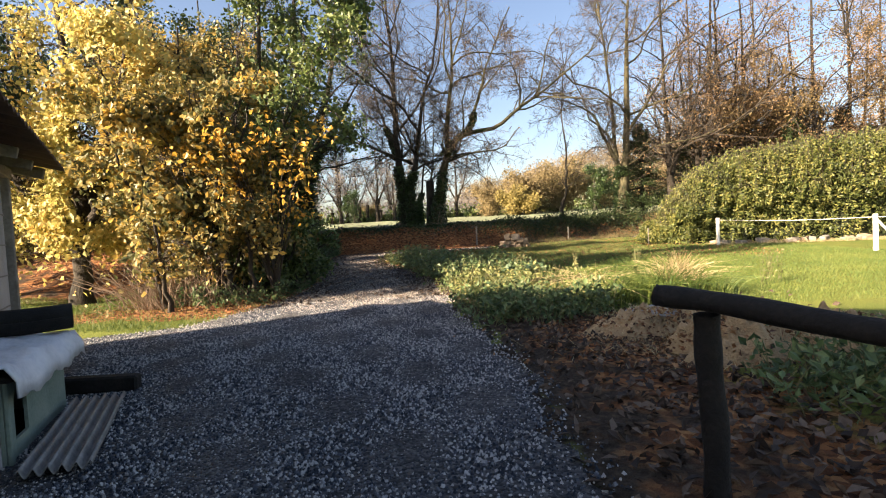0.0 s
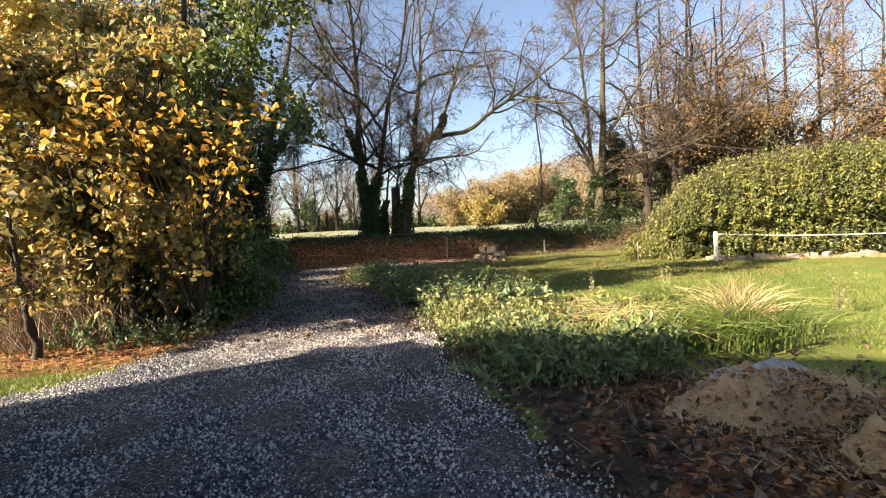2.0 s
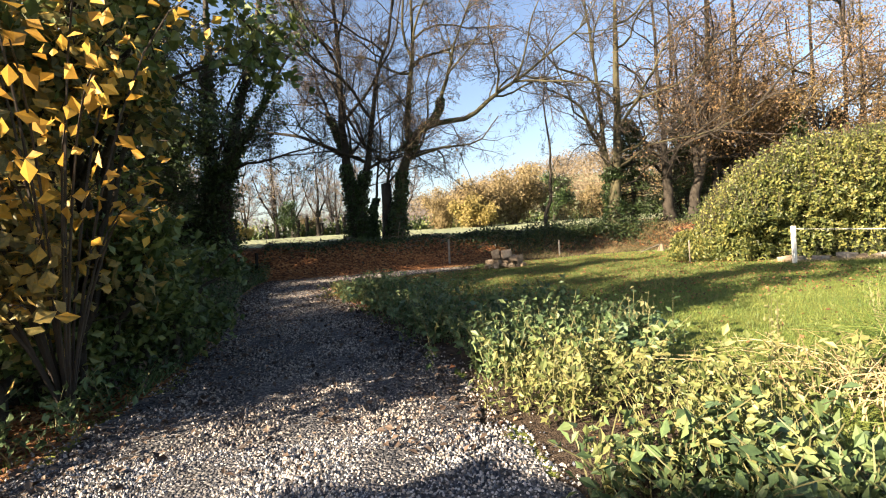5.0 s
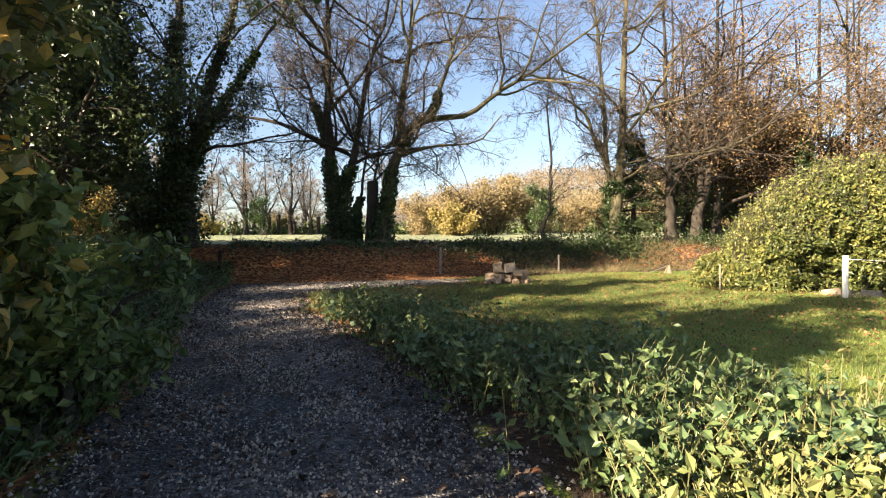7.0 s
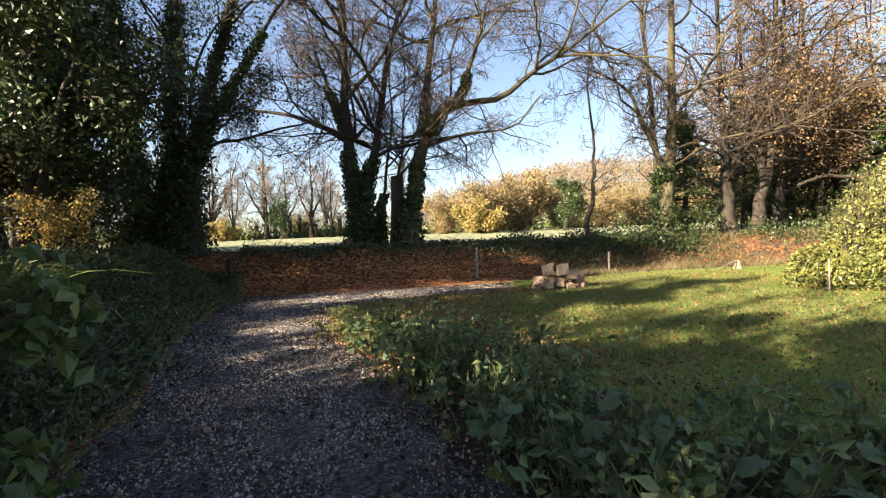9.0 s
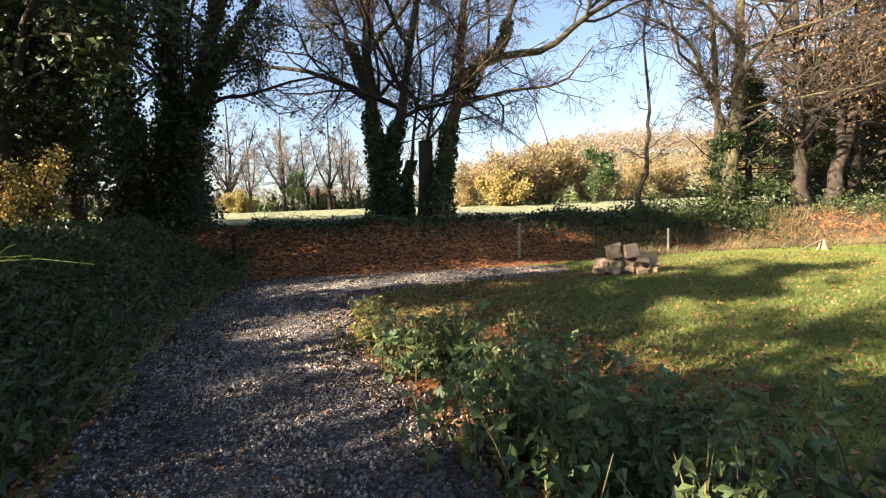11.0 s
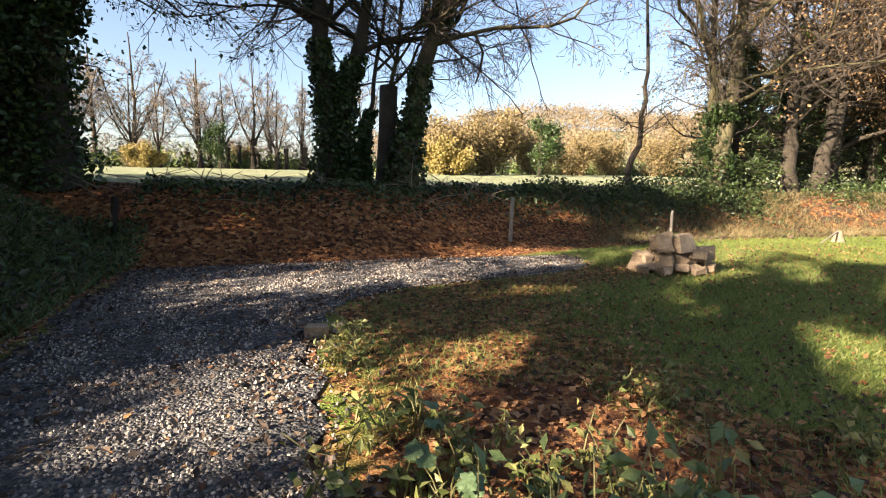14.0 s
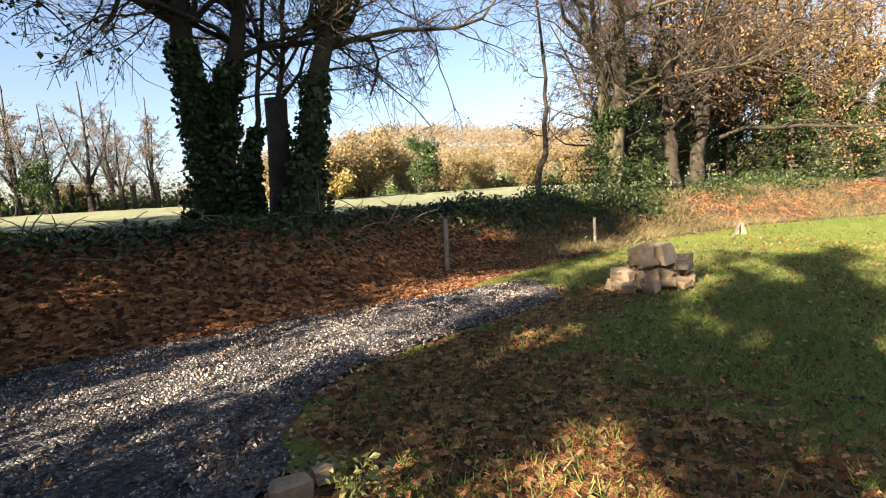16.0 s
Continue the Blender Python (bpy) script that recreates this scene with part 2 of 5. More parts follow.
def shoots(P, R, count, n, length, angle, up, start, thick, rng, wig=0.25, low=0.3):
    """Side shoots from each tube in P: count each, n points; longest near the start of their parent."""
    k, N = R.shape
    t = rng.uniform(start, 0.98, (k, count))
    i = np.minimum((t * (N - 1)).astype(int), N - 2)
    u = (t * (N - 1) - i)[..., None]
    rows = np.arange(k)[:, None]
    pos = P[rows, i] * (1 - u) + P[rows, i + 1] * u
    tan = unit(P[rows, i + 1] - P[rows, i])
    rad = R[rows, i] * (1 - u[..., 0]) + R[rows, i + 1] * u[..., 0]
    full = np.linalg.norm(np.diff(P, axis=1), axis=2).sum(1)[:, None]
    L = full * length * (1.15 - t * (1 - low)) * rng.uniform(0.55, 1.25, t.shape)
    pos, tan, rad, L = pos.reshape(-1, 3), tan.reshape(-1, 3), rad.ravel(), L.ravel()
    perp = unit(np.cross(tan, rng.normal(size=tan.shape)))
    ang = np.radians(angle) * rng.uniform(0.6, 1.35, len(L))[:, None]
    d = unit(tan * np.cos(ang) + perp * np.sin(ang) + np.array([0, 0, up]))
    out = [pos]
    for j in range(1, n):
        d = unit(d + rng.normal(scale=wig, size=d.shape) + np.array([0, 0, up * 0.5]))
        out.append(out[-1] + d * (L / (n - 1))[:, None])
    r0 = np.minimum(rad * 0.75, np.maximum(L * thick, 0.004))
    return np.stack(out, 1), r0[:, None] * np.linspace(1, 0.35, n)[None]


def leaves(C, size, rng, spread=0.4, flat=0.0, wide=0.55):
    """Folded kite-shaped leaves at the centres C."""
    m = len(C)
    d = unit(rng.normal(size=(m, 3)) + np.array([0, 0, -0.25]))
    nrm = unit(rng.normal(size=(m, 3)) + np.array([0, 0, flat]))
    s = unit(np.cross(d, nrm))
    d = unit(np.cross(nrm, s))
    L = (size * rng.uniform(1 - spread, 1 + spread, m))[:, None]
    nrm = np.cross(s, d)
    V = np.stack([C - d * L * 0.5, C + s * L * wide * 0.5 + nrm * L * 0.12, C + d * L * 0.55, C - s * L * wide * 0.5 + nrm * L * 0.12], 1)
    return V.reshape(-1, 3), np.arange(m * 4).reshape(m, 4)


def blob_points(n, c, r, rng, shell=0.5, lumps=9, seed=3):
    """Points in a lumpy ellipsoid, denser towards its outside."""
    d = unit(rng.normal(size=(n, 3)))
    g = np.random.default_rng(seed)
    k = unit(g.normal(size=(lumps, 3)))
    amp = 1 + 0.28 * np.max(np.clip((d @ k.T - 0.55) / 0.45, 0, 1), axis=1) - 0.12 * np.max(np.clip((d @ -k.T - 0.7) / 0.3, 0, 1), axis=1)
    q = rng.uniform(0, 1, n) ** (1 / 3.0) * (1 - shell) + shell * rng.uniform(0.75, 1.0, n)
    return np.asarray(c) + d * np.asarray(r) * (amp * q)[:, None]


# ---- ground shape ----


def step(a):
    a = np.clip(a, 0, 1)
    return a * a * (3 - 2 * a)


RIGHT_Y = [-20, 5, 6.2, 7.7, 9.5, 12.3, 14, 17.4, 19.4, 21, 22.6, 23.7, 24.4, 24.9, 25.3, 25.8, 26.5]
RIGHT_X = [0.85, 0.75, 0.6, 0.3, 0.0, -0.3, -0.7, -1.5, -2.3, -2.6, -2.6, -2.4, -1.5, 0.0, 1.5, 2.1, 2.5]
LEFT_Y = [-20, 8.0, 8.6, 9.8, 12, 13.3, 17.4, 20.8, 24.5, 26.3, 40]
LEFT_X = [-6.2, -6.2, -4.5, -3.7, -3.35, -3.4, -4.0, -4.9, -5.3, -5.3, -6.0]


def bank_foot(x):
    return np.interp(x, [-30, -5, -2, 0, 2, 4, 7.6, 10, 12, 15, 19, 40], [26.2, 26.3, 26.8, 27.4, 28.5, 29.3, 30.2, 30.6, 30.7, 31.0, 29.8, 24.0])


def height(x, y):
    x, y = np.asarray(x, float), np.asarray(y, float)
    z = np.interp(y, [-50, 6, 8, 10, 20, 24, 27, 60], [0, 0, 0.02, 0.1, 0.28, 0.36, 0.42, 0.42])
    f = y - bank_foot(x)
    far = 1.27 * step(f / 2.7) + 0.031 * np.clip(f - 3, 0, 400) * np.interp(x, [-60, 40], [0.8, 1.1])
    d = np.interp(y, LEFT_Y, LEFT_X) - x
    left = 1.35 * step((d - 0.1) / 3.0) * step((y - 12) / 6)
    hill = 17 * step((y - 105) / 90) * step((x + 10) / 90)
    rough = 0.05 * np.sin(x * 1.7 + y * 0.6) * np.sin(y * 1.3 - x * 0.4) * np.maximum(step(f / 2), step(d / 2))
    return z + np.maximum(far, left) + hill + rough


def gz(x, y):
    return float(height(x, y))


def on_drive(x, y):
    return (x < np.interp(y, RIGHT_Y, RIGHT_X)) & (x > np.interp(y, LEFT_Y, LEFT_X)) & (y < 26.3 + np.interp(x, [-5.3, -1.5, 2.5], [0, 0.6, 0.8]))

# ---- ground ----


def ground_material():
    """Grass, fallen leaves, bare soil and distant pasture, by masks laid on the sheet and broken up by noise."""
    m = bpy.data.materials.new("ground")
    m.use_nodes = True
    t = m.node_tree
    n, l = t.nodes, t.links
    b = n["Principled BSDF"]
    b.inputs["Roughness"].default_value = 0.95
    b.inputs["Specular IOR Level"].default_value = 0.15
    tc = n.new("ShaderNodeTexCoord")

    def noise_of(s, d=6):
        q = n.new("ShaderNodeTexNoise")
        q.inputs["Scale"].default_value, q.inputs["Detail"].default_value = s, d
        l.new(tc.outputs["Object"], q.inputs["Vector"])
        return q.outputs["Fac"]

    def ramp(f, cols, lo=0.25, hi=0.75):
        r = n.new("ShaderNodeValToRGB")
        e = r.color_ramp.elements
        while len(e) < len(cols):
            e.new(0.5)
        for i, c in enumerate(cols):
            e[i].position, e[i].color = lo + (hi - lo) * i / (len(cols) - 1), (*c, 1)
        l.new(f, r.inputs[0])
        return r.outputs[0]

    def mask(name):
        a = n.new("ShaderNodeAttribute")
        a.attribute_name = name
        ad = n.new("ShaderNodeMath")
        ad.operation = "MULTIPLY_ADD"
        l.new(noise_of(2.3), ad.inputs[0])
        ad.inputs[1].default_value = 1.1
        sub = n.new("ShaderNodeMath")
        sub.operation = "SUBTRACT"
        l.new(a.outputs["Fac"], sub.inputs[0])
        sub.inputs[1].default_value = 0.55
        l.new(sub.outputs[0], ad.inputs[2])
        mr = n.new("ShaderNodeMapRange")
        mr.inputs[1].default_value, mr.inputs[2].default_value = 0.4, 0.62
        l.new(ad.outputs[0], mr.inputs[0])
        return mr.outputs[0]

    def over(a, c, f):
        x = n.new("ShaderNodeMix")
        x.data_type = "RGBA"
        l.new(f, x.inputs["Factor"])
        l.new(a, x.inputs["A"])
        l.new(c, x.inputs["B"])
        return x.outputs["Result"]

    fine = noise_of(55)
    grass = over(ramp(fine, [(0.05, 0.08, 0.018), (0.11, 0.155, 0.03), (0.19, 0.22, 0.05)]), ramp(fine, [(0.14, 0.15, 0.03), (0.26, 0.25, 0.06)]), ramp(noise_of(0.7), [(0, 0, 0), (0.75, 0.75, 0.75)]))
    vor = n.new("ShaderNodeTexVoronoi")
    vor.inputs["Scale"].default_value = 14
    l.new(tc.outputs["Object"], vor.inputs["Vector"])
    sep = n.new("ShaderNodeSeparateColor")
    l.new(vor.outputs["Color"], sep.inputs[0])
    leaf = ramp(sep.outputs[0], [(0.05, 0.022, 0.012), (0.15, 0.06, 0.025), (0.26, 0.11, 0.04), (0.36, 0.19, 0.08)], 0.05, 0.95)
    soil = ramp(noise_of(18), [(0.022, 0.016, 0.011), (0.055, 0.04, 0.028), (0.10, 0.075, 0.05)])
    field = ramp(noise_of(0.25), [(0.16, 0.185, 0.10), (0.20, 0.22, 0.125), (0.25, 0.255, 0.155)])
    c = over(grass, field, mask("field"))
    c = over(c, soil, mask("soil"))
    c = over(c, leaf, mask("leaf"))
    l.new(c, b.inputs["Base Color"])
    bp = n.new("ShaderNodeBump")
    bp.inputs["Strength"].default_value, bp.inputs["Distance"].default_value = 0.9, 0.05
    l.new(fine, bp.inputs["Height"])
    l.new(bp.outputs[0], b.inputs["Normal"])
    return m


def axis(lo, hi, d, far):
    a, s = [lo], d
    while a[-1] > -far:
        s *= 1.25
        a.append(a[-1] - s)
    b, s = [hi], d
    while b[-1] < far:
        s *= 1.25
        b.append(b[-1] + s)
    return np.array(a[::-1][:-1] + list(np.arange(lo, hi, d)) + b)


def leaf_mask(X, Y):
    f = Y - bank_foot(X)
    bank = step((f + 1.3) / 0.6) * (1 - step((f - 4) / 2)) * (1 - step((X - 3) / 5) * 0.5)
    verge = np.exp(-(((X - np.interp(Y, RIGHT_Y, RIGHT_X)) - 1.6) / 2.1) ** 2) * step((Y - 14) / 5) * (1 - step((Y - 25.5) / 1.5)) * 0.8
    near = 0.6 * np.exp(-(((X - 2.2) / 1.7) ** 2)) * step((Y + 3) / 2) * (1 - step((Y - 7) / 2.5)) * (X > 0.5)
    left = step((np.interp(Y, LEFT_Y, LEFT_X) - X + 0.2) / 0.6) * (1 - step((np.interp(Y, LEFT_Y, LEFT_X) - X - 2.5) / 3)) * step((Y - 8.5) / 1.5) * (Y < 30)
    under = np.exp(-((X + 9) / 6) ** 2 - ((Y - 17) / 5) ** 2) * 0.9
    woods = 0.5 * step((X - 16) / 5) * step((Y - 27) / 4) * (1 - step((Y - 50) / 10))
    return np.clip(np.maximum.reduce([bank, verge, near, left, under, woods]), 0, 1)


xs, ys = axis(-12, 20, 0.2, 900), axis(-4, 34, 0.2, 900)
GX, GY = np.meshgrid(xs, ys)
GZ = height(GX, GY)
GZ = np.where(on_drive(GX, GY), GZ - 0.012, GZ)
idx = np.arange(GX.size).reshape(GX.shape)
gf = np.stack([idx[:-1, :-1], idx[:-1, 1:], idx[1:, 1:], idx[1:, :-1]], -1).reshape(-1, 4)
ground = raw("ground", np.stack([GX, GY, GZ], -1).reshape(-1, 3), gf, ground_material(), smooth=True)
tagged(ground, "grassy ground with fallen autumn leaves and a leaf-strewn bank", "ground", kind="structure")
edge_d = np.interp(GY, LEFT_Y, LEFT_X) - GX
for key, val in (
    ("leaf", leaf_mask(GX, GY)),
    ("soil", np.clip(step((edge_d - 0.0) / 0.8) * step((GY - 11) / 3) * (GY < 29) * 0.9 + np.exp(-((GX - 1.6) / 1.2) ** 2) * (GY < 8) * (GX > 0.4) + step((GX - np.interp(GY, RIGHT_Y, RIGHT_X)) / 0.2) * (1 - step((GX - np.interp(GY, RIGHT_Y, RIGHT_X) - 1.6) / 0.8)) * step((GY - 7) / 1.5) * (1 - step((GY - 19) / 2)) + on_drive(GX, GY) + 0.75 * step((GX - 5) / 3) * step((GY - bank_foot(GX) + 1.0) / 0.8) * (1 - step((GY - bank_foot(GX) - 3.5) / 1.0)), 0, 1)),
    ("field", step((GY - bank_foot(GX) - 3.5) / 1.5)),
):
    at = ground.data.attributes.new(key, "FLOAT", "POINT")
    at.data.foreach_set("value", val.ravel().astype(np.float32))

# gravel drive: rows across the track, laid on the ground, its edges ragged
rows_v, rows_f = [], []
COLS = 34
ysd = np.concatenate([np.arange(-8, 27.1, 0.2)])
for y in ysd:
    a, b = np.interp(y, LEFT_Y, LEFT_X), np.interp(y, RIGHT_Y, RIGHT_X)
    a += 0.12 * math.sin(y * 3.1) + 0.08 * math.sin(y * 7.7)
    b += 0.10 * math.sin(y * 2.7 + 1) + 0.07 * math.sin(y * 8.3)
    for x in np.linspace(a, b, COLS):
        rows_v.append((x, min(y, 26.35 + 0.75 * (x + 5.3) / 7.8), 0))
rows_v = np.array(rows_v)
rows_v[:, 2] = height(rows_v[:, 0], rows_v[:, 1]) + 0.012 + 0.012 * np.sin(rows_v[:, 0] * 5) * np.sin(rows_v[:, 1] * 3.3)
di = np.arange(len(rows_v)).reshape(len(ysd), COLS)
df = np.stack([di[:-1, :-1], di[:-1, 1:], di[1:, 1:], di[1:, :-1]], -1).reshape(-1, 4)
drive = tagged(raw("road_gravel_drive", rows_v, df, GRAVEL, smooth=True), "grey crushed stone drive curving past a lawn", "gravel drive", kind="structure")


def scatter(n, x0, x1, y0, y1, keep, rng):
    p = np.stack([rng.uniform(x0, x1, n), rng.uniform(y0, y1, n)], 1)
    return p[keep(p[:, 0], p[:, 1], rng)]


def with_z(p, lift=0.0):
    return np.concatenate([p, (height(p[:, 0], p[:, 1]) + lift)[:, None]], 1)


def chips(C, size, rng):
    """Six-cornered, flattened stone chips."""
    m = len(C)
    base = np.array([(1, 0, -0.35), (0, 1, -0.35), (-1, 0, -0.35), (0, -1, -0.35), (0.35, 0.1, 0.55), (-0.35, -0.1, 0.5)], float)
    V = base[None] * rng.uniform(0.6, 1.25, (m, 6, 1))
    a = rng.uniform(0, 6.28, m)
    c, s = np.cos(a)[:, None], np.sin(a)[:, None]
    V = np.stack([V[..., 0] * c - V[..., 1] * s, V[..., 0] * s + V[..., 1] * c, 1.25 * V[..., 2] + 0.35 * V[..., 0] * rng.uniform(-1, 1, (m, 1))], -1)
    V = C[:, None] + V * (size * rng.uniform(0.45, 1.3, m) ** 1.3)[:, None, None]
    f = np.array([(0, 1, 4), (1, 2, 5), (2, 3, 5), (3, 0, 4), (1, 5, 4), (3, 4, 5)])
    return V.reshape(-1, 3), (f[None] + 6 * np.arange(m)[:, None, None]).reshape(-1, 3)


def dens(x, y, rng):
    return on_drive(x + rng.normal(scale=0.17, size=len(x)), y) & (x > -6.3)


st = scatter(120000, -6.2, 1, 1.5, 10.5, dens, RNG)
v, f = chips(with_z(st, 0.014), 0.014, RNG)
tagged(raw("gravel", v, f, SHADE_BLUE_STONE), "loose crushed stones on the drive, tinted blue for shade", "gravel", kind="stuff")
st = np.concatenate([scatter(95000, -6, 1, 9.5, 20, dens, RNG), scatter(75000, -6.5, 3, 18, 27.2, dens, RNG)])
v, f = chips(with_z(st, 0.014), 0.015, RNG)
tagged(raw("gravel", v, f, STONE_EARTHY), "loose earthy brown-grey stones on the track", "gravel", kind="stuff")

# fallen leaves


def litter(x, y, rng):
    m = leaf_mask(x, y)
    return (rng.uniform(size=len(x)) < m ** 1.3 + 0.02) & ((~on_drive(x, y)) | (rng.uniform(size=len(x)) < 0.25 * step((y - 11) / 4) + 0.004))


lp = scatter(105000, -9, 6, 10, 31, litter, RNG)
v, f = leaves(with_z(lp, 0.018), 0.05, RNG, 0.5, 3.2, 0.8)
tagged(raw("fallen_leaves", v, f, LITTER), "russet fallen leaves strewn over bank and verge", "fallen leaves", kind="stuff")
lp = scatter(17000, 0.5, 6, 0.5, 9.5, litter, RNG)
v, f = leaves(with_z(lp, 0.03), 0.085, RNG, 0.5, 1.3, 0.6)
tagged(raw("fallen_leaves", v, f, LITTER_DULL), "dull brown dead leaves lying on bare soil", "fallen leaves", kind="stuff")
lp = scatter(42000, -6, 3, 10, 27, lambda x, y, r: on_drive(x, y) & (r.uniform(size=len(x)) < np.clip(0.17 + 0.6 * np.exp(-((x - np.interp(y, RIGHT_Y, RIGHT_X)) / 0.5) ** 2) + 0.5 * np.exp(-((x - np.interp(y, LEFT_Y, LEFT_X)) / 0.6) ** 2), 0, 1)), RNG)
v, f = leaves(with_z(lp, 0.04), 0.06, RNG, 0.4, 2.5, 0.65)
tagged(raw("fallen_leaves", v, f, LITTER_DULL), "small brown leaves scattered over the gravel track", "fallen leaves", kind="stuff")
lp = scatter(9000, -1, 11, 15, 28, lambda x, y, r: x > np.interp(y, RIGHT_Y, RIGHT_X) + 1.5, RNG)
v, f = leaves(with_z(lp, 0.05), 0.05, RNG, 0.4, 2.0, 0.65)
tagged(raw("fallen_leaves", v, f, LITTER), "brown leaves dotted over the lawn", "fallen leaves", kind="stuff")
lp = scatter(30000, 5, 26, 26, 36, litter, RNG)
v, f = leaves(with_z(lp, 0.03), 0.08, RNG, 0.4, 2.2, 0.7)
tagged(raw("fallen_leaves", v, f, LITTER_DULL), "brown leaves drifted along the wood's edge", "fallen leaves", kind="stuff")


def blades(p, h, w, rng, lean=0.45):
    m = len(p)
    a = rng.uniform(0, 6.28, m)
    H = h * rng.uniform(0.45, 1.25, m)
    s = np.stack([np.cos(a), np.sin(a), np.zeros(m)], 1) * w * 0.5
    up = np.stack([rng.normal(scale=lean, size=m), rng.normal(scale=lean, size=m), np.ones(m)], 1) * H[:, None]
    V = np.stack([p - s, p + s, p + up], 1)
    return V.reshape(-1, 3), np.arange(m * 3).reshape(m, 3)


def lawn(x, y, rng):
    out = (x > np.interp(y, RIGHT_Y, RIGHT_X) + 0.4 + 1.6 * (y < 21)) & (y < bank_foot(x) + 0.3) & ~((x < 5) & (y < 8.5))
    return out & (rng.uniform(size=len(x)) < 1.05 - 0.65 * leaf_mask(x, y))


gp = np.concatenate([scatter(150000, -2, 13, 8, 24, lawn, RNG), scatter(70000, -2, 20, 22, 31, lawn, RNG)])
v, f = blades(with_z(gp, -0.005), 0.055, 0.012, RNG)
tagged(raw("lawn_grass", v, f, GRASS), "short mown lawn grass, green with yellowing patches", "grass", kind="stuff")
gp = scatter(70000, -2.5, 8, 17, 27.5, lawn, RNG)
v, f = blades(with_z(gp, -0.005), 0.085, 0.012, RNG, 0.9)
tagged(raw("lawn_grass", v, f, STRAW_GREEN), "yellowing ragged grass tufts between fallen leaves", "grass", kind="stuff")
gp = scatter(60000, -14, -3.6, 8.5, 13, lambda x, y, r: (x < np.interp(y, LEFT_Y, LEFT_X) - 0.15) & (r.uniform(size=len(x)) < 1.05 - 0.95 * leaf_mask(x, y)), RNG)
v, f = blades(with_z(gp, -0.005), 0.07, 0.012, RNG)
tagged(raw("lawn_grass", v, f, GRASS), "sunlit short grass beside the drive", "grass", kind="stuff")

# ---- trees ----


def tree(name, label, category, base, stems, bark=BARK, twig=TWIG, limbs=(9, 0.42, 45, 0.10), branches=(9, 0.42, 48, 0.05), twigs=(8, 0.45, 45, 0.03), leaf=None, ivy=None, rng=None, group="", fine=0, start=0.3, full=0.3, gaps=0.0, hair=0.005):
    """stems: (points, radius at the foot, radius at the top), relative to the base. leaf: (material, size, per twig, spread, share of twigs)."""
    rng = rng or np.random.default_rng(abs(hash((round(base[0] * 10), round(base[1] * 10)))) % 9999)
    x, y = base[:2]
    e = thing(name, Matrix.Translation((x, y, gz(x, y) - 0.1 if len(base) < 3 else base[2])), label, category, group)
    N = 16
    P = np.stack([smooth_line(p, N) for p, _, _ in stems])
    P[:, 1:] += rng.normal(scale=0.04, size=(len(stems), N - 1, 3)) * np.array([1, 1, 0.2])
    R = np.stack([a + (b - a) * np.linspace(0, 1, N) ** 0.8 for _, a, b in stems])
    R[:, 0] *= 1.35
    R[:, 1] *= 1.12
    c, ln, ang, up = limbs
    P1, R1 = shoots(P, R, c, 9, ln, ang, up, start, 0.013, rng, 0.2, full)
    c, ln, ang, up = branches
    P2, R2 = shoots(P1, R1, c, 6, ln, ang, up, 0.15, 0.010, rng, 0.22)
    P2b, R2b = shoots(P, R, max(3, c // 2), 6, ln * 0.35, 60, up, start * 0.6, 0.014, rng, 0.25)
    P2, R2 = np.concatenate([P2, P2b]), np.concatenate([R2, R2b])
    c, ln, ang, up = twigs
    P3, R3 = shoots(P2, R2, c, 4, ln, ang, up, 0.15, 0.008, rng, 0.25)
    v, f = joined([tubes(P, R, 12), tubes(P1, R1, 6)])
    raw("trunk", v, f, bark, e, smooth=True)
    wood = [tubes(P2, np.maximum(R2, hair), 4), tubes(P3, np.maximum(R3, hair), 3)]
    if fine:
        P4, R4 = shoots(P3, R3, fine, 2, 0.6, 45, twigs[3], 0.1, 0.006, rng, 0.2)
        wood.append(tubes(P4, np.full(R4.shape, 0.006), 3))
    v, f = joined(wood)
    raw("crown_wood", v, f, twig, e)
    if leaf:
        material, size, per, spread, share = leaf
        src = P3[rng.uniform(size=len(P3)) < share]
        k = rng.integers(1, 4, (len(src), per))
        C = src[np.arange(len(src))[:, None], k].reshape(-1, 3)
        C = C + rng.normal(scale=spread, size=C.shape)
        if gaps:  # bare spaces between the leafy boughs
            w = np.sin(C[:, 0] * 3.3 + C[:, 2] * 1.4) * np.sin(C[:, 1] * 3.0 - C[:, 2] * 1.7 + 1) + 0.6 * np.sin(C[:, 2] * 3.9 + C[:, 0] * 1.5)
            C = C[w > np.quantile(w, gaps)]
        v, f = leaves(C, size, rng, wide=0.72)
        raw("crown", v, f, material, e)
    if ivy:
        material, count, reach, top = ivy
        s = rng.integers(0, len(stems), count)
        t = rng.uniform(0.0, top, count) ** 1.15
        i = np.minimum((t * (N - 1)).astype(int), N - 2)
        u = (t * (N - 1) - i)[:, None]
        c0 = P[s, i] * (1 - u) + P[s, i + 1] * u
        rr = R[s, i]
        a = rng.uniform(0, 6.28, count)
        out = rr + reach * rng.uniform(0, 1, count) ** 2 * (1.2 - t) + 0.02
        C = c0 + np.stack([np.cos(a), np.sin(a), rng.normal(scale=0.05, size=count)], 1) * out[:, None]
        v, f = leaves(C, 0.11, rng, wide=0.85)
        raw("ivy", v, f, material, e, "dark glossy ivy clinging to the trunk")
    return e


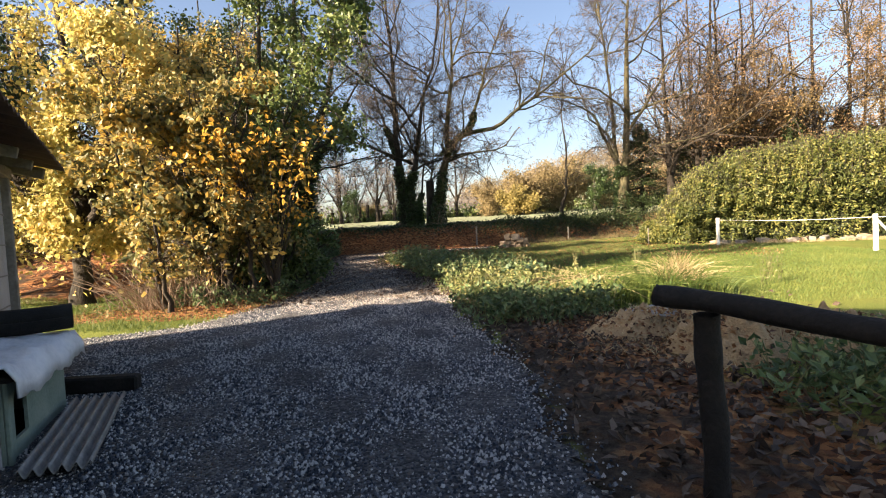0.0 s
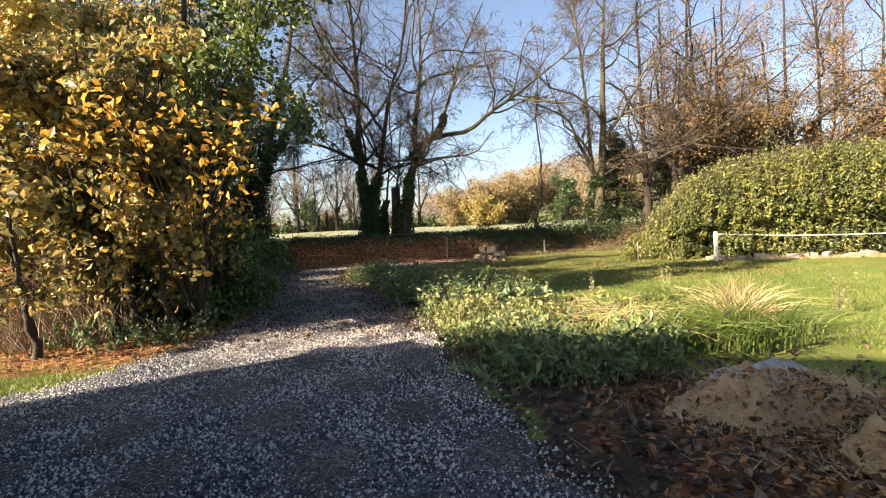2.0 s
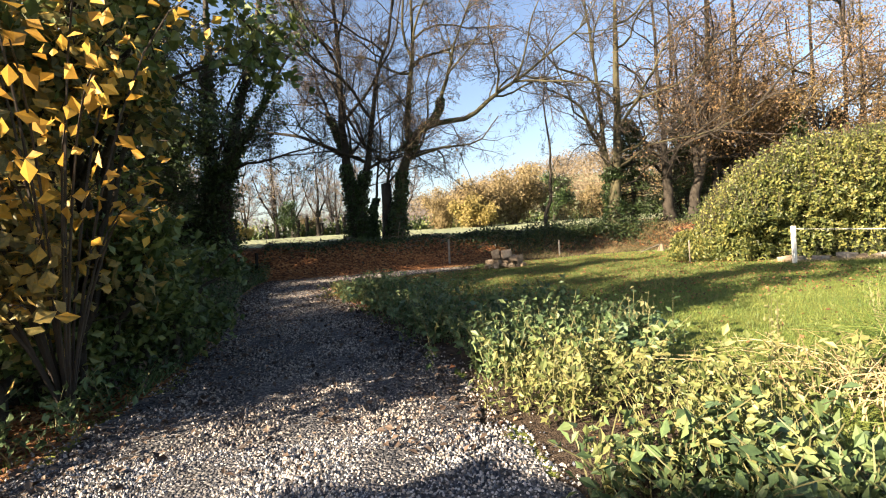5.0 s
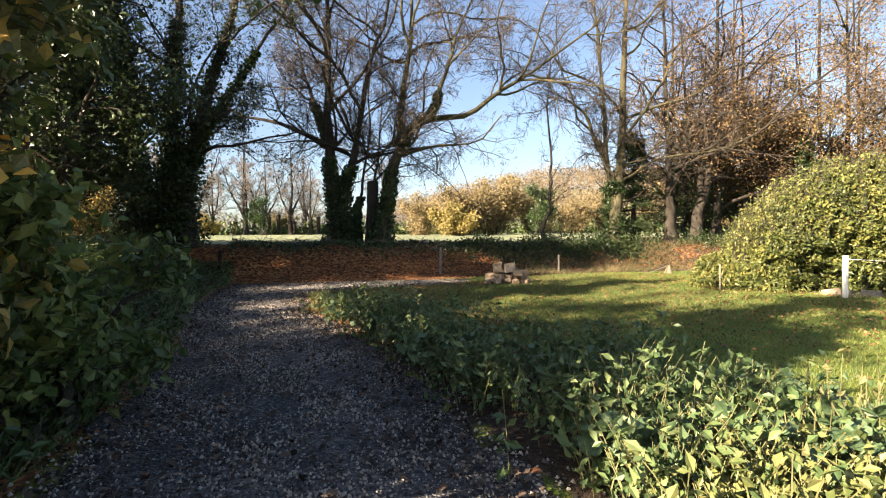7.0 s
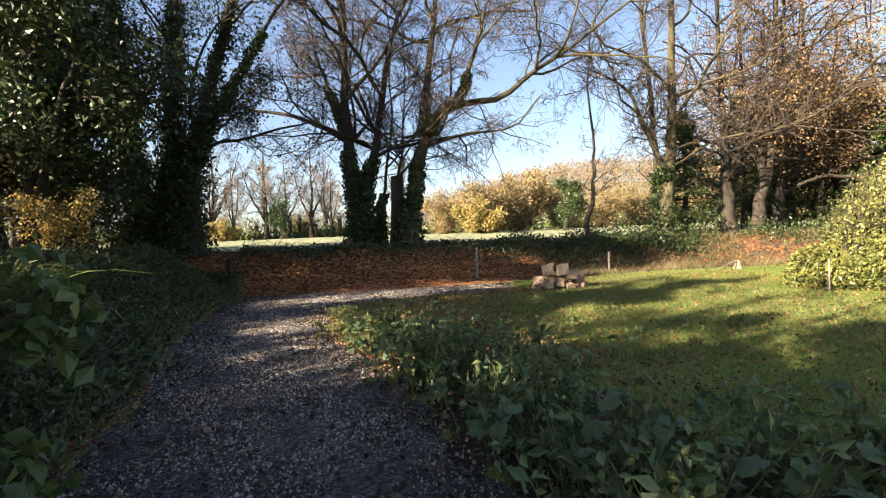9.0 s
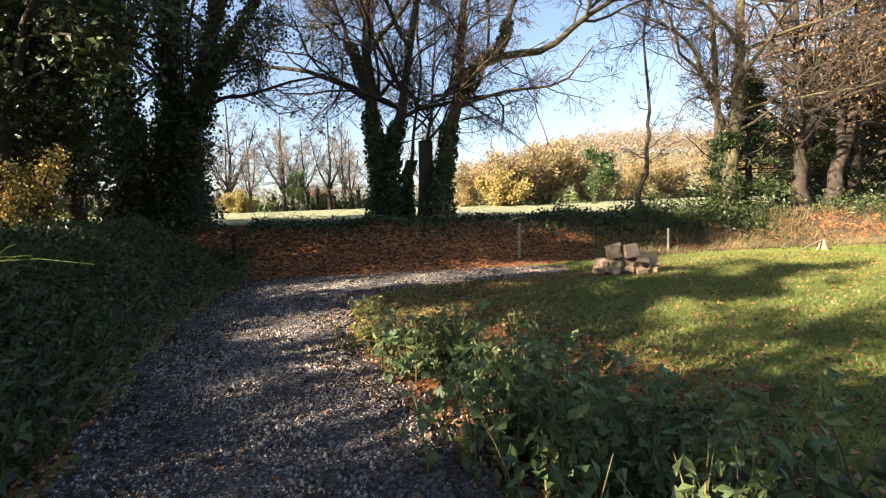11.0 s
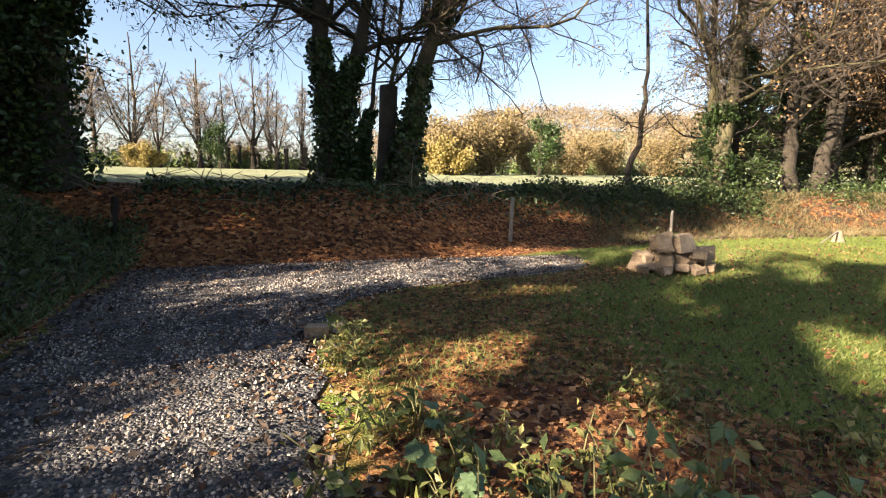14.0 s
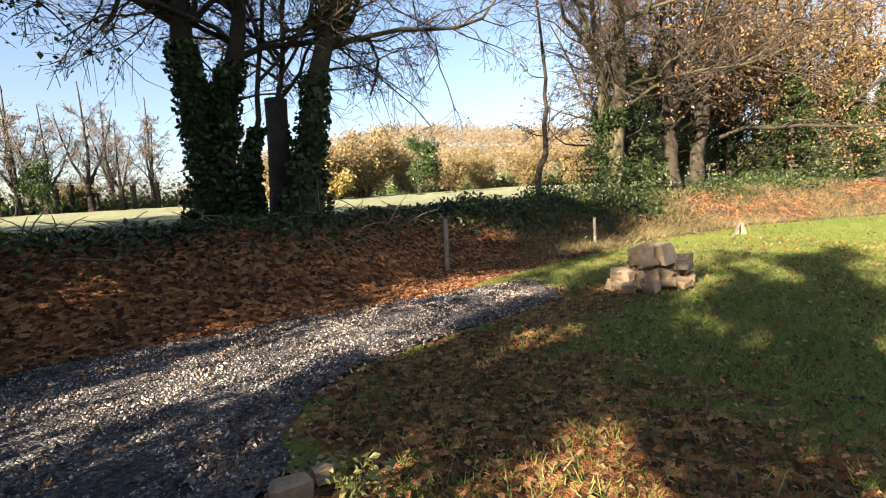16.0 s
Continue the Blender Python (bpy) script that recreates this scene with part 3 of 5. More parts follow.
# a pair of tall many-stemmed trees on the bank
tree("ivy_clad_ash_tree", "tall bare twin-stemmed tree clad in dark ivy on the bank", "tree", (-2.2, 31.6),
     [([(0, 0, 0), (-0.05, 0, 1.4), (-0.12, 0, 2.4), (-0.2, 0, 3.5), (-0.28, 0, 4.8), (-0.36, 0.1, 6.1), (-0.38, 0.1, 8.1), (-0.3, 0.2, 10.1), (-0.6, 0.6, 14), (-0.8, 0.8, 17.5)], 0.36, 0.04),
      ([(0.2, -0.05, 0.2), (0.28, -0.05, 1.4), (0.36, -0.05, 2.4), (0.56, -0.05, 3.2), (0.85, -0.05, 4.3), (1.0, -0.1, 4.9), (1.25, -0.1, 6.8), (1.65, -0.1, 8.8), (2.25, 0, 10.4), (2.9, 0.3, 16)], 0.29, 0.04),
      ([(0.8, 0.2, 0), (0.87, 0.2, 1.3), (1.1, 0.2, 2.4), (1.35, 0.3, 4.4), (1.5, 0.5, 8), (1.4, 0.6, 11)], 0.10, 0.02),
      ([(-0.3, 0.2, 4.6), (-0.9, 0.6, 6.2), (-1.6, 0.9, 8.6), (-2.1, 1.1, 12)], 0.13, 0.02)],
     limbs=(14, 0.38, 54, 0.07), branches=(10, 0.5, 48, 0.03), twigs=(7, 0.62, 46, -0.03), fine=3, leaf=(RUSSET, 0.06, 2, 0.12, 0.7), ivy=(IVY, 11000, 0.14, 0.42), start=0.36, full=0.75)
tree("spreading_tree", "tall bare tree with a long bowed limb reaching over the lawn", "tree", (-0.28, 31.6),
     [([(0, 0, 0), (0.14, 0, 1.2), (0.3, 0, 2.1), (0.52, 0, 3.3), (0.8, 0, 4.3), (0.98, 0, 5.2), (1.02, 0, 7), (1.35, 0.1, 8.9), (1.5, 0.2, 11), (1.4, 0.4, 16)], 0.37, 0.04),
      ([(0.85, 0, 4.5), (1.36, 0, 5.35), (2.5, 0, 5.8), (4.1, 0, 6.05), (5.4, 0, 7.05), (6.8, 0, 7.95), (9.2, -0.2, 9.7), (10.4, -0.3, 10.6)], 0.21, 0.03),
      ([(1.8, 0, 5.6), (2.3, 0, 6.1), (2.85, 0, 7.4), (3.3, 0.1, 8.9), (3.85, 0.2, 10.4), (5.2, 0.4, 13.5)], 0.15, 0.03),
      ([(-0.2, 0.75, 0), (-0.25, 0.65, 1.5), (-0.28, 0.6, 2.9), (0.0, 0.6, 4.3), (0.04, 0.6, 5.3), (0.2, 0.6, 9)], 0.11, 0.02)],
     bark=BARK_MOSS, limbs=(13, 0.38, 54, 0.06), branches=(10, 0.5, 48, 0.0), twigs=(7, 0.62, 46, -0.08), fine=3, leaf=(RUSSET, 0.06, 2, 0.12, 0.7), ivy=(IVY, 7500, 0.12, 0.4), start=0.37, full=0.75)
stump = raw("tree_stump", *tubes(np.array([[(0, 0, -0.1), (0, 0, 0.7), (0.03, 0, 1.6), (0.06, 0, 2.8), (0.06, 0, 2.86)]]), np.array([[0.34, 0.27, 0.25, 0.26, 0.02]]), 10), BARK, smooth=True)
stump.location = (-0.66, 32.2, gz(-0.66, 32.2))
tagged(stump, "tall sawn-off dark trunk standing between two trees", "tree stump")

# dark ivy-covered trees at the far end of the verge
for (x, h, lean) in ((-9.2, 14, -0.5), (-8.1, 16, 0.2), (-7.6, 15, 1.2)):
    tree("ivy_covered_tree", "dark trunk thickly covered in ivy among evergreens", "tree", (x, 29.0),
         [([(0, 0, 0), (0.05, 0, 2), (0.25 * lean, 0, 3.5), (0.8 * lean, 0.1, 6.5), (1.6 * lean, 0.2, 10), (1.9 * lean, 0.3, h)], 0.42, 0.06)] +
         ([([(0.1, 0, 3), (0.7, -0.2, 4.2), (1.5, -0.4, 5.3), (2.9, -0.6, 7.5), (4.2, -0.8, 9.5)], 0.16, 0.03)] if lean > 1 else []),
         limbs=(12, 0.32, 60, 0.03), branches=(9, 0.5, 50, 0), twigs=(7, 0.55, 50, -0.03), fine=2, leaf=(EVERGREEN, 0.08, 7, 0.2, 0.75), ivy=(IVY, 6500, 0.3, 0.75), group="ivy-covered trees at the bend")

# tree with a bent limb and its neighbours along the far bank
tree("forked_tree", "bare forked tree with mossy trunk and ivy foot", "tree", (12.2, 34.0),
     [([(0, 0, 0), (0.1, 0, 1.5), (0.3, 0, 3.4), (0.5, 0, 6), (0.7, 0.1, 10), (0.9, 0.2, 13), (1.2, 0.3, 17)], 0.42, 0.05),
      ([(0.15, 0, 2.8), (-0.1, -0.1, 3.6), (-1.2, -0.3, 5.6), (-1.8, -0.4, 6.9), (-2.9, -0.5, 7.6), (-4.2, -0.6, 8.0)], 0.17, 0.03),
      ([(0.1, 0.2, 1.5), (-0.1, 0.4, 4), (-0.2, 0.6, 7.5), (-0.5, 0.8, 12), (-0.9, 0.9, 15)], 0.2, 0.03)],
     bark=BARK_MOSS, limbs=(14, 0.36, 52, 0.06), branches=(10, 0.5, 48, 0.0), twigs=(7, 0.62, 46, -0.06), fine=3, full=0.75, leaf=(RUSSET, 0.08, 1, 0.1, 0.4), ivy=(IVY, 3200, 0.3, 0.22))
tree("thin_crooked_tree", "thin crooked dark trunk with few branches", "tree", (8.1, 33.3),
     [([(0, 0, 0), (-0.1, 0, 0.9), (0.15, 0, 1.7), (0.3, 0, 3), (0.3, 0, 4.2), (0.15, 0, 6.5), (0.35, 0, 9.5)], 0.14, 0.03)],
     limbs=(10, 0.22, 60, 0.02), branches=(6, 0.5, 50, 0), twigs=(6, 0.5, 45, 0), leaf=(EVERGREEN, 0.07, 2, 0.1, 0.3))


def leaning(lean, h, fork):
    main = [(0, 0, 0), (0.25 * lean, 0, 1.6), (0.7 * lean, 0, 3), (1.3 * lean, 0.1, 5.5), (1.7 * lean, 0.2, 9), (2.0 * lean, 0.3, h)]
    out = [(main, 0.36, 0.05)]
    if fork:
        out.append(([(0.6 * lean, 0, 2.8), (0.9 * lean + fork * 0.8, 0, 4.2), (1.2 * lean + fork * 2.2, 0.1, 6.5), (1.4 * lean + fork * 3.2, 0.2, h * 0.75)], 0.2, 0.04))
    return out


for x, y, lean, h, fork, lf, sh in ((15.6, 34, -0.1, 15, 0.8, RUSSET, 0.25), (17.0, 34, 0.9, 16, -0.6, RUSSET, 0.5), (19.5, 35.5, 0.2, 16, 0.5, RUSSET, 0.75), (22.5, 36, -0.3, 15, 0.6, TAN, 0.8),
                                     (25.5, 34.5, 0.2, 16, -0.5, RUSSET, 0.8), (29.0, 36, 0.3, 17, 0.5, TAN, 0.85), (33.5, 35, 0.0, 15, 0.6, RUSSET, 0.85), (20.5, 41, 0.1, 18, 0.5, TAN, 0.6), (27.0, 43, 0.1, 19, -0.5, RUSSET, 0.6), (35, 28, -0.2, 14, 0.4, YELLOW, 0.9), (39, 33, 0.1, 17, 0.5, TAN, 0.9), (36, 41, 0.1, 18, 0.5, RUSSET, 0.8)):
    tree("beech_tree", "woodland tree with sparse russet autumn leaves" if lf is RUSSET else "woodland tree with tan and yellow autumn leaves", "tree", (x, y), leaning(lean, h, fork),
         limbs=(13, 0.4, 62, 0.02), branches=(9, 0.5, 50, 0.0), twigs=(4, 0.55, 45, 0), leaf=(lf, 0.115, 9 if x < 19 else 17, 0.32, sh), ivy=(IVY, 1500, 0.3, 0.6) if x in (22.5, 25.5) else None, group="woodland trees", start=0.25, full=0.8)


def spruce(x, y, h, r, bare):
    """A conifer with whorls of level, drooping boughs and needle sprays."""
    rng = np.random.default_rng(int(x * 13 + y * 7) % 999)
    e = thing("spruce_tree", Matrix.Translation((x, y, gz(x, y) - 0.1)), "dark conifer with level drooping boughs", "tree", "dark conifers")
    P = smooth_line([(0, 0, 0), (0.1, 0, h * 0.4), (0, 0.1, h)], 12)[None]
    R = np.linspace(0.2, 0.02, 12)[None]
    k = 110
    t = rng.uniform(bare, 0.98, k)
    a = rng.uniform(0, 6.28, k)
    ln = r * (1.08 - t) * rng.uniform(0.7, 1.15, k)
    s = np.linspace(0, 1, 6)
    Q = np.stack([np.cos(a)[:, None] * ln[:, None] * s, np.sin(a)[:, None] * ln[:, None] * s, t[:, None] * h - 0.12 * ln[:, None] * s + 0.1 * ln[:, None] * s ** 2], -1)
    RQ = np.linspace(0.035, 0.008, 6)[None] * np.ones((k, 1))
    v, f = joined([tubes(P, R, 8), tubes(Q, RQ, 3)])
    raw("trunk", v, f, BARK, e, smooth=True)
    P3, _ = shoots(Q, RQ, 18, 3, 0.3, 55, -0.15, 0.15, 0.01, rng, 0.1)
    C = P3[:, 1:].reshape(-1, 3)
    C = np.repeat(C, 2, 0) + rng.normal(scale=0.07, size=(len(C) * 2, 3))
    v, f = leaves(C, 0.2, rng, wide=0.3, flat=0.8)
    raw("crown", v, f, EVERGREEN, e)
    return e


spruce(14.0, 35.2, 6.5, 2.6, 0.12)
spruce(18.3, 36.5, 7.5, 2.6, 0.15)
for x, y, h in ((23.5, 33.5, 6.0), (21.5, 38, 7.5), (26, 38.5, 8), (30, 37.5, 7), (32, 33, 5.5), (36, 37, 8), (40, 30, 7), (44, 35, 9), (28, 33, 5)):
    spruce(x, y, h, 0.36 * h + 0.2, 0.08)

# big yellow tree and the mixed growth on the left
maple = tree("yellow_maple_tree", "broad maple in full yellow autumn leaf", "tree", (-8.8, 12.2),
     [([(0, 0, 0), (0.1, 0, 2), (0.2, -0.2, 4.5), (0.1, -0.3, 7.7)], 0.26, 0.05), ([(0.1, 0, 1.2), (-1.2, -0.6, 3.5), (-2.4, -1.2, 7)], 0.15, 0.03), ([(0.1, 0, 1.5), (1.3, -0.8, 3.8), (2.3, -1.2, 7.2)], 0.15, 0.03)],
     limbs=(15, 0.36, 64, 0.03), branches=(10, 0.42, 50, 0), twigs=(6, 0.5, 50, -0.06), fine=0, leaf=(YELLOW, 0.12, 28, 0.26, 0.97), start=0.1, full=0.6, gaps=0.45)
maple_behind = tree("yellow_maple_tree", "maple in thinner yellow leaf behind the bush", "tree", (-13.2, 12.6),
     [([(0, 0, 0), (0.1, 0, 2), (0.3, -0.2, 5), (0.1, -0.3, 8)], 0.26, 0.05), ([(0.1, 0, 1.2), (-1.2, -0.6, 3.5), (-2.4, -1.2, 8)], 0.15, 0.03), ([(0.1, 0, 1.5), (1.3, -0.8, 3.8), (2.3, -1.2, 8.5)], 0.15, 0.03)],
     limbs=(13, 0.42, 60, 0.04), branches=(9, 0.42, 50, 0), twigs=(6, 0.5, 50, -0.04), leaf=(YELLOW, 0.15, 7, 0.32, 0.95), start=0.1, full=0.6, gaps=0.45)

maple.scale = maple_behind.scale = (1.0, 0.72, 1.0)


def shrub_stems(rng, n, r, h, foot=0.5):
    out = []
    for i in range(n):
        a = rng.uniform(0, 6.28)
        q = r * rng.uniform(0.3, 1.0)
        b = (foot * rng.normal() * 0.6, foot * rng.normal() * 0.6)
        hh = h * rng.uniform(0.6, 1.05) * (1 - 0.25 * q / r)
        out.append(([(b[0], b[1], 0), (b[0] + q * 0.25 * math.cos(a), b[1] + q * 0.25 * math.sin(a), hh * 0.35), (b[0] + q * 0.65 * math.cos(a), b[1] + q * 0.65 * math.sin(a), hh * 0.72), (b[0] + q * math.cos(a), b[1] + q * math.sin(a), hh)], 0.045 + 0.03 * rng.uniform(), 0.01))
    return out


g = np.random.default_rng(21)
tree("hazel_bush", "large hazel bush with olive leaves turning gold", "bush", (-5.0, 11.75), shrub_stems(g, 22, 2.2, 5.9, 0.9),
     limbs=(6, 0.28, 50, 0.1), branches=(6, 0.45, 50, 0), twigs=(4, 0.55, 50, -0.05), leaf=(HAZEL, 0.125, 12, 0.16, 0.95), start=0.12, rng=g, gaps=0.33)
tree("hazel_bush", "dense low undergrowth of mixed green leaves", "bush", (-4.5, 13.2), shrub_stems(g, 14, 1.3, 2.6, 0.8),
     limbs=(6, 0.3, 55, 0.05), branches=(5, 0.5, 50, 0), twigs=(4, 0.5, 50, 0), leaf=(GREENER, 0.10, 8, 0.12, 0.9), start=0.08, rng=g)
tree("holly_tree", "glossy dark green tree rising out of the bush", "tree", (-4.6, 12.9),
     [([(0, 0, 0), (0.2, 0, 2), (0.3, -0.2, 5), (0.5, -0.3, 8.5)], 0.12, 0.03), ([(0.1, 0.1, 0.5), (0.9, -0.4, 3.2), (1.7, -0.5, 5.4), (2.3, -0.5, 7.6)], 0.08, 0.02)],
     limbs=(13, 0.32, 62, 0.02), branches=(8, 0.45, 50, 0), twigs=(6, 0.5, 50, -0.03), leaf=(GREENER, 0.12, 9, 0.18, 0.9), gaps=0.2, start=0.36)
tree("leaning_tree", "slender leaning tree with thin brown-green leaves", "tree", (-5.6, 14.3),
     [([(0, 0, 0), (0.5, 0.1, 1.6), (1.0, 0.1, 3.2), (1.6, 0.0, 5.2), (2.0, -0.2, 8.5)], 0.11, 0.03), ([(0.3, 0.1, 1), (-0.3, 0.6, 3.0), (-0.4, 0.9, 5.5), (0, 1, 8)], 0.09, 0.02)],
     limbs=(11, 0.28, 62, 0.03), branches=(8, 0.45, 50, 0), twigs=(5, 0.5, 50, -0.04), leaf=(HAZEL, 0.1, 4, 0.16, 0.5), start=0.3, gaps=0.6)
hornbeam = tree("tall_hornbeam_tree", "slim tall tree with thin yellow-green leaves", "tree", (-8.6, 16.9),
     [([(0, 0, 0), (0.1, 0, 2.2), (0.0, 0.1, 4.2), (0.2, 0.1, 7.3)], 0.15, 0.03), ([(0.05, 0, 1.8), (0.6, 0.4, 3.6), (0.9, 0.9, 6.9)], 0.09, 0.02), ([(0.05, 0, 2.2), (-0.6, -0.2, 4.0), (-0.8, -0.3, 6.6)], 0.09, 0.02)],
     limbs=(14, 0.3, 58, 0.04), branches=(9, 0.45, 50, 0), twigs=(5, 0.5, 50, -0.03), leaf=(HAZEL, 0.12, 17, 0.26, 0.92), start=0.3, full=0.9, gaps=0.45)
ever = tree("evergreen_tree", "dark evergreen tree overhanging the bank", "tree", (-9.8, 24.6),
     [([(0, 0, 0), (0.2, 0, 2), (0.4, -0.2, 5), (0.3, -0.3, 11)], 0.2, 0.03), ([(0.1, 0, 0.8), (0.9, -0.3, 3.0), (1.7, -0.5, 5.5), (2.0, -0.5, 9)], 0.13, 0.02)],
     limbs=(15, 0.36, 66, 0.02), branches=(8, 0.45, 50, 0), twigs=(4, 0.55, 50, -0.03), leaf=(EVERGREEN, 0.13, 18, 0.25, 0.95), start=0.1, group="dark evergreens")


def again(ob, spots):
    """Copies of a plant or tree at (x, y, turn in degrees, scale)."""
    for x, y, turn, s in spots:
        copy_thing(ob, pose(x, y, gz(x, y) - 0.08, 0, 0, turn) @ Matrix.Scale(s, 4))


# extra copy outside the view, added for its shade on track and lawn
again(hornbeam, [(-9.3, 19.3, 80, 0.85)])
# first four, shrunken, stand in for the dark shaded undergrowth behind the maple
again(ever, [(-11.3, 16.6, 20, 0.3), (-13.2, 16.9, 110, 0.36), (-15.6, 17.2, 200, 0.36), (-9.9, 16.0, 290, 0.26), (-9.2, 26.3, 310, 0.55), (-12.3, 26.0, 70, 1.1), (-10.2, 28.3, 200, 0.9), (-13.5, 22.0, 130, 1.05), (-16.5, 27, 20, 1.2), (-20, 31, 160, 1.2), (-14.8, 31.5, 250, 1.0), (-22, 24, 95, 1.2), (22.0, 39.5, 30, 0.8), (29.0, 39.5, 140, 0.9), (38.0, 34.5, 260, 0.9)])
shr = tree("yellowing_shrub", "yellow-green shrub in the undergrowth on the bank", "bush", (-10.6, 20.0), shrub_stems(g, 10, 1.3, 2.2, 0.4),
     limbs=(5, 0.3, 55, 0.05), branches=(4, 0.5, 50, 0), twigs=(3, 0.5, 50, 0), leaf=(HAZEL, 0.09, 9, 0.14, 0.9), start=0.08, rng=g, group="undergrowth shrubs")
# the first copy is added out of view, to dapple the verge with shade
again(shr, [(-8.7, 20.6, 60, 1.05), (-8.6, 23.8, 150, 0.7), (-12.5, 18.5, 220, 0.9), (-8.6, 17.2, 300, 0.7), (-15, 18, 30, 1.1), (-18, 17.5, 80, 1.3), (-12.5, 16.5, 10, 0.9), (-15, 15.5, 100, 0.9)])

# ---- hedge ----


def hedge():
    rng = np.random.default_rng(8)
    e = thing("hedge", Matrix.Identity(4), "tall rounded clipped green hedge behind the lawn", "hedge")
    line = smooth_line([(9.9, 22.8), (11.2, 22.2), (13.2, 21.7), (16, 21.2), (20.5, 20.6)], 60)
    s = np.linspace(0, 1, 60)
    top = np.interp(s, [0, 0.06, 0.14, 0.25, 0.45, 1], [1.0, 1.5, 2.1, 2.8, 3.5, 4.2])
    half = np.interp(s, [0, 0.08, 0.2, 1], [0.7, 1.2, 1.5, 1.6])
    tan = unit(np.gradient(line, axis=0))
    nor = np.stack([tan[:, 1], -tan[:, 0]], 1)

    def at_surface(u, a, k):
        i = np.minimum((u * 59).astype(int), 58)
        fr = (u * 59 - i)[:, None]
        c = line[i] * (1 - fr) + line[i + 1] * fr
        n = nor[i]
        tp = top[i] * (1 - fr[:, 0]) + top[i + 1] * fr[:, 0]
        hf = half[i] * (1 - fr[:, 0]) + half[i + 1] * fr[:, 0]
        ca, sa = np.cos(a), np.sin(a)
        ox = np.sign(ca) * np.abs(ca) ** 0.6 * hf * k * (1 - 0.18 * (sa < 0.3))
        oz = np.clip(np.abs(sa) ** 0.7, 0, 1) * tp * k
        lump = 0.16 * np.sin(c[:, 0] * 3 + oz * 2.1) * np.sin(c[:, 1] * 2.3 + oz * 3) + 0.13 * np.sin(c[:, 0] * 8 + oz * 5) * np.sin(c[:, 0] * 5 - oz * 7 + 1)
        q = c + n * (ox + lump)[:, None]
        return np.stack([q[:, 0], q[:, 1], height(q[:, 0], q[:, 1]) + oz], 1)

    # closed dark shell under the leaves, painting the hedge's inner shade
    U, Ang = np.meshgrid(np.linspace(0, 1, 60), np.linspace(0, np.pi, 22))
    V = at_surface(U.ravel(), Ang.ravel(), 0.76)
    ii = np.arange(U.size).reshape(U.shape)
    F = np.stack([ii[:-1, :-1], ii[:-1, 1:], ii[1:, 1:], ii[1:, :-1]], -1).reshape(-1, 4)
    raw("inner_shade_shell", V, F, HEDGECORE, e, smooth=True)
    n = 90000
    u = rng.uniform(0, 1.0, n) ** 1.1
    C = at_surface(u, rng.uniform(0, np.pi, n), 0.74 + 0.3 * rng.uniform(0, 1, n) ** 0.6)
    m = 9000
    C2 = np.concatenate([blob_points(m, (9.7, 22.8, 0.5), (0.8, 1.0, 0.8), rng, 0.4)])
    C2 = C2[C2[:, 2] > height(C2[:, 0], C2[:, 1])]
    v, f = leaves(np.concatenate([C, C2]), 0.115, rng)
    raw("foliage", v, f, HEDGE, e)
    k = 3200
    b = at_surface(rng.uniform(0, 1.0, k), rng.uniform(0.35, np.pi - 0.35, k), np.full(k, 0.95))
    tipd = unit(rng.normal(scale=0.25, size=(k, 3)) + [0, 0, 1]) * rng.uniform(0.2, 0.8, k)[:, None]
    P = np.stack([b, b + tipd * 0.5, b + tipd], 1)
    raw("shoot_growth", *tubes(P, np.full((k, 3), 0.006), 3), TWIG, e)
    Ct = np.repeat(b, 9, 0) + np.repeat(tipd, 9, 0) * rng.uniform(0.2, 1, (k * 9, 1)) + rng.normal(scale=0.035, size=(k * 9, 3))
    v, f = leaves(Ct, 0.09, rng)
    raw("shoot_foliage", v, f, HEDGE, e)
    return e


hedge()

# ---- buildings behind and beside the drive ----
U, W = Vector((0.53, -0.848, 0)), Vector((0.848, 0.53, 0))  # along the shed's wall, and out of it
SHED = Matrix(((U.x, W.x, 0, -5.84), (U.y, W.y, 0, 6.75), (0, 0, 1, 0), (0, 0, 0, 1)))  # far corner; x along the wall, y out of it


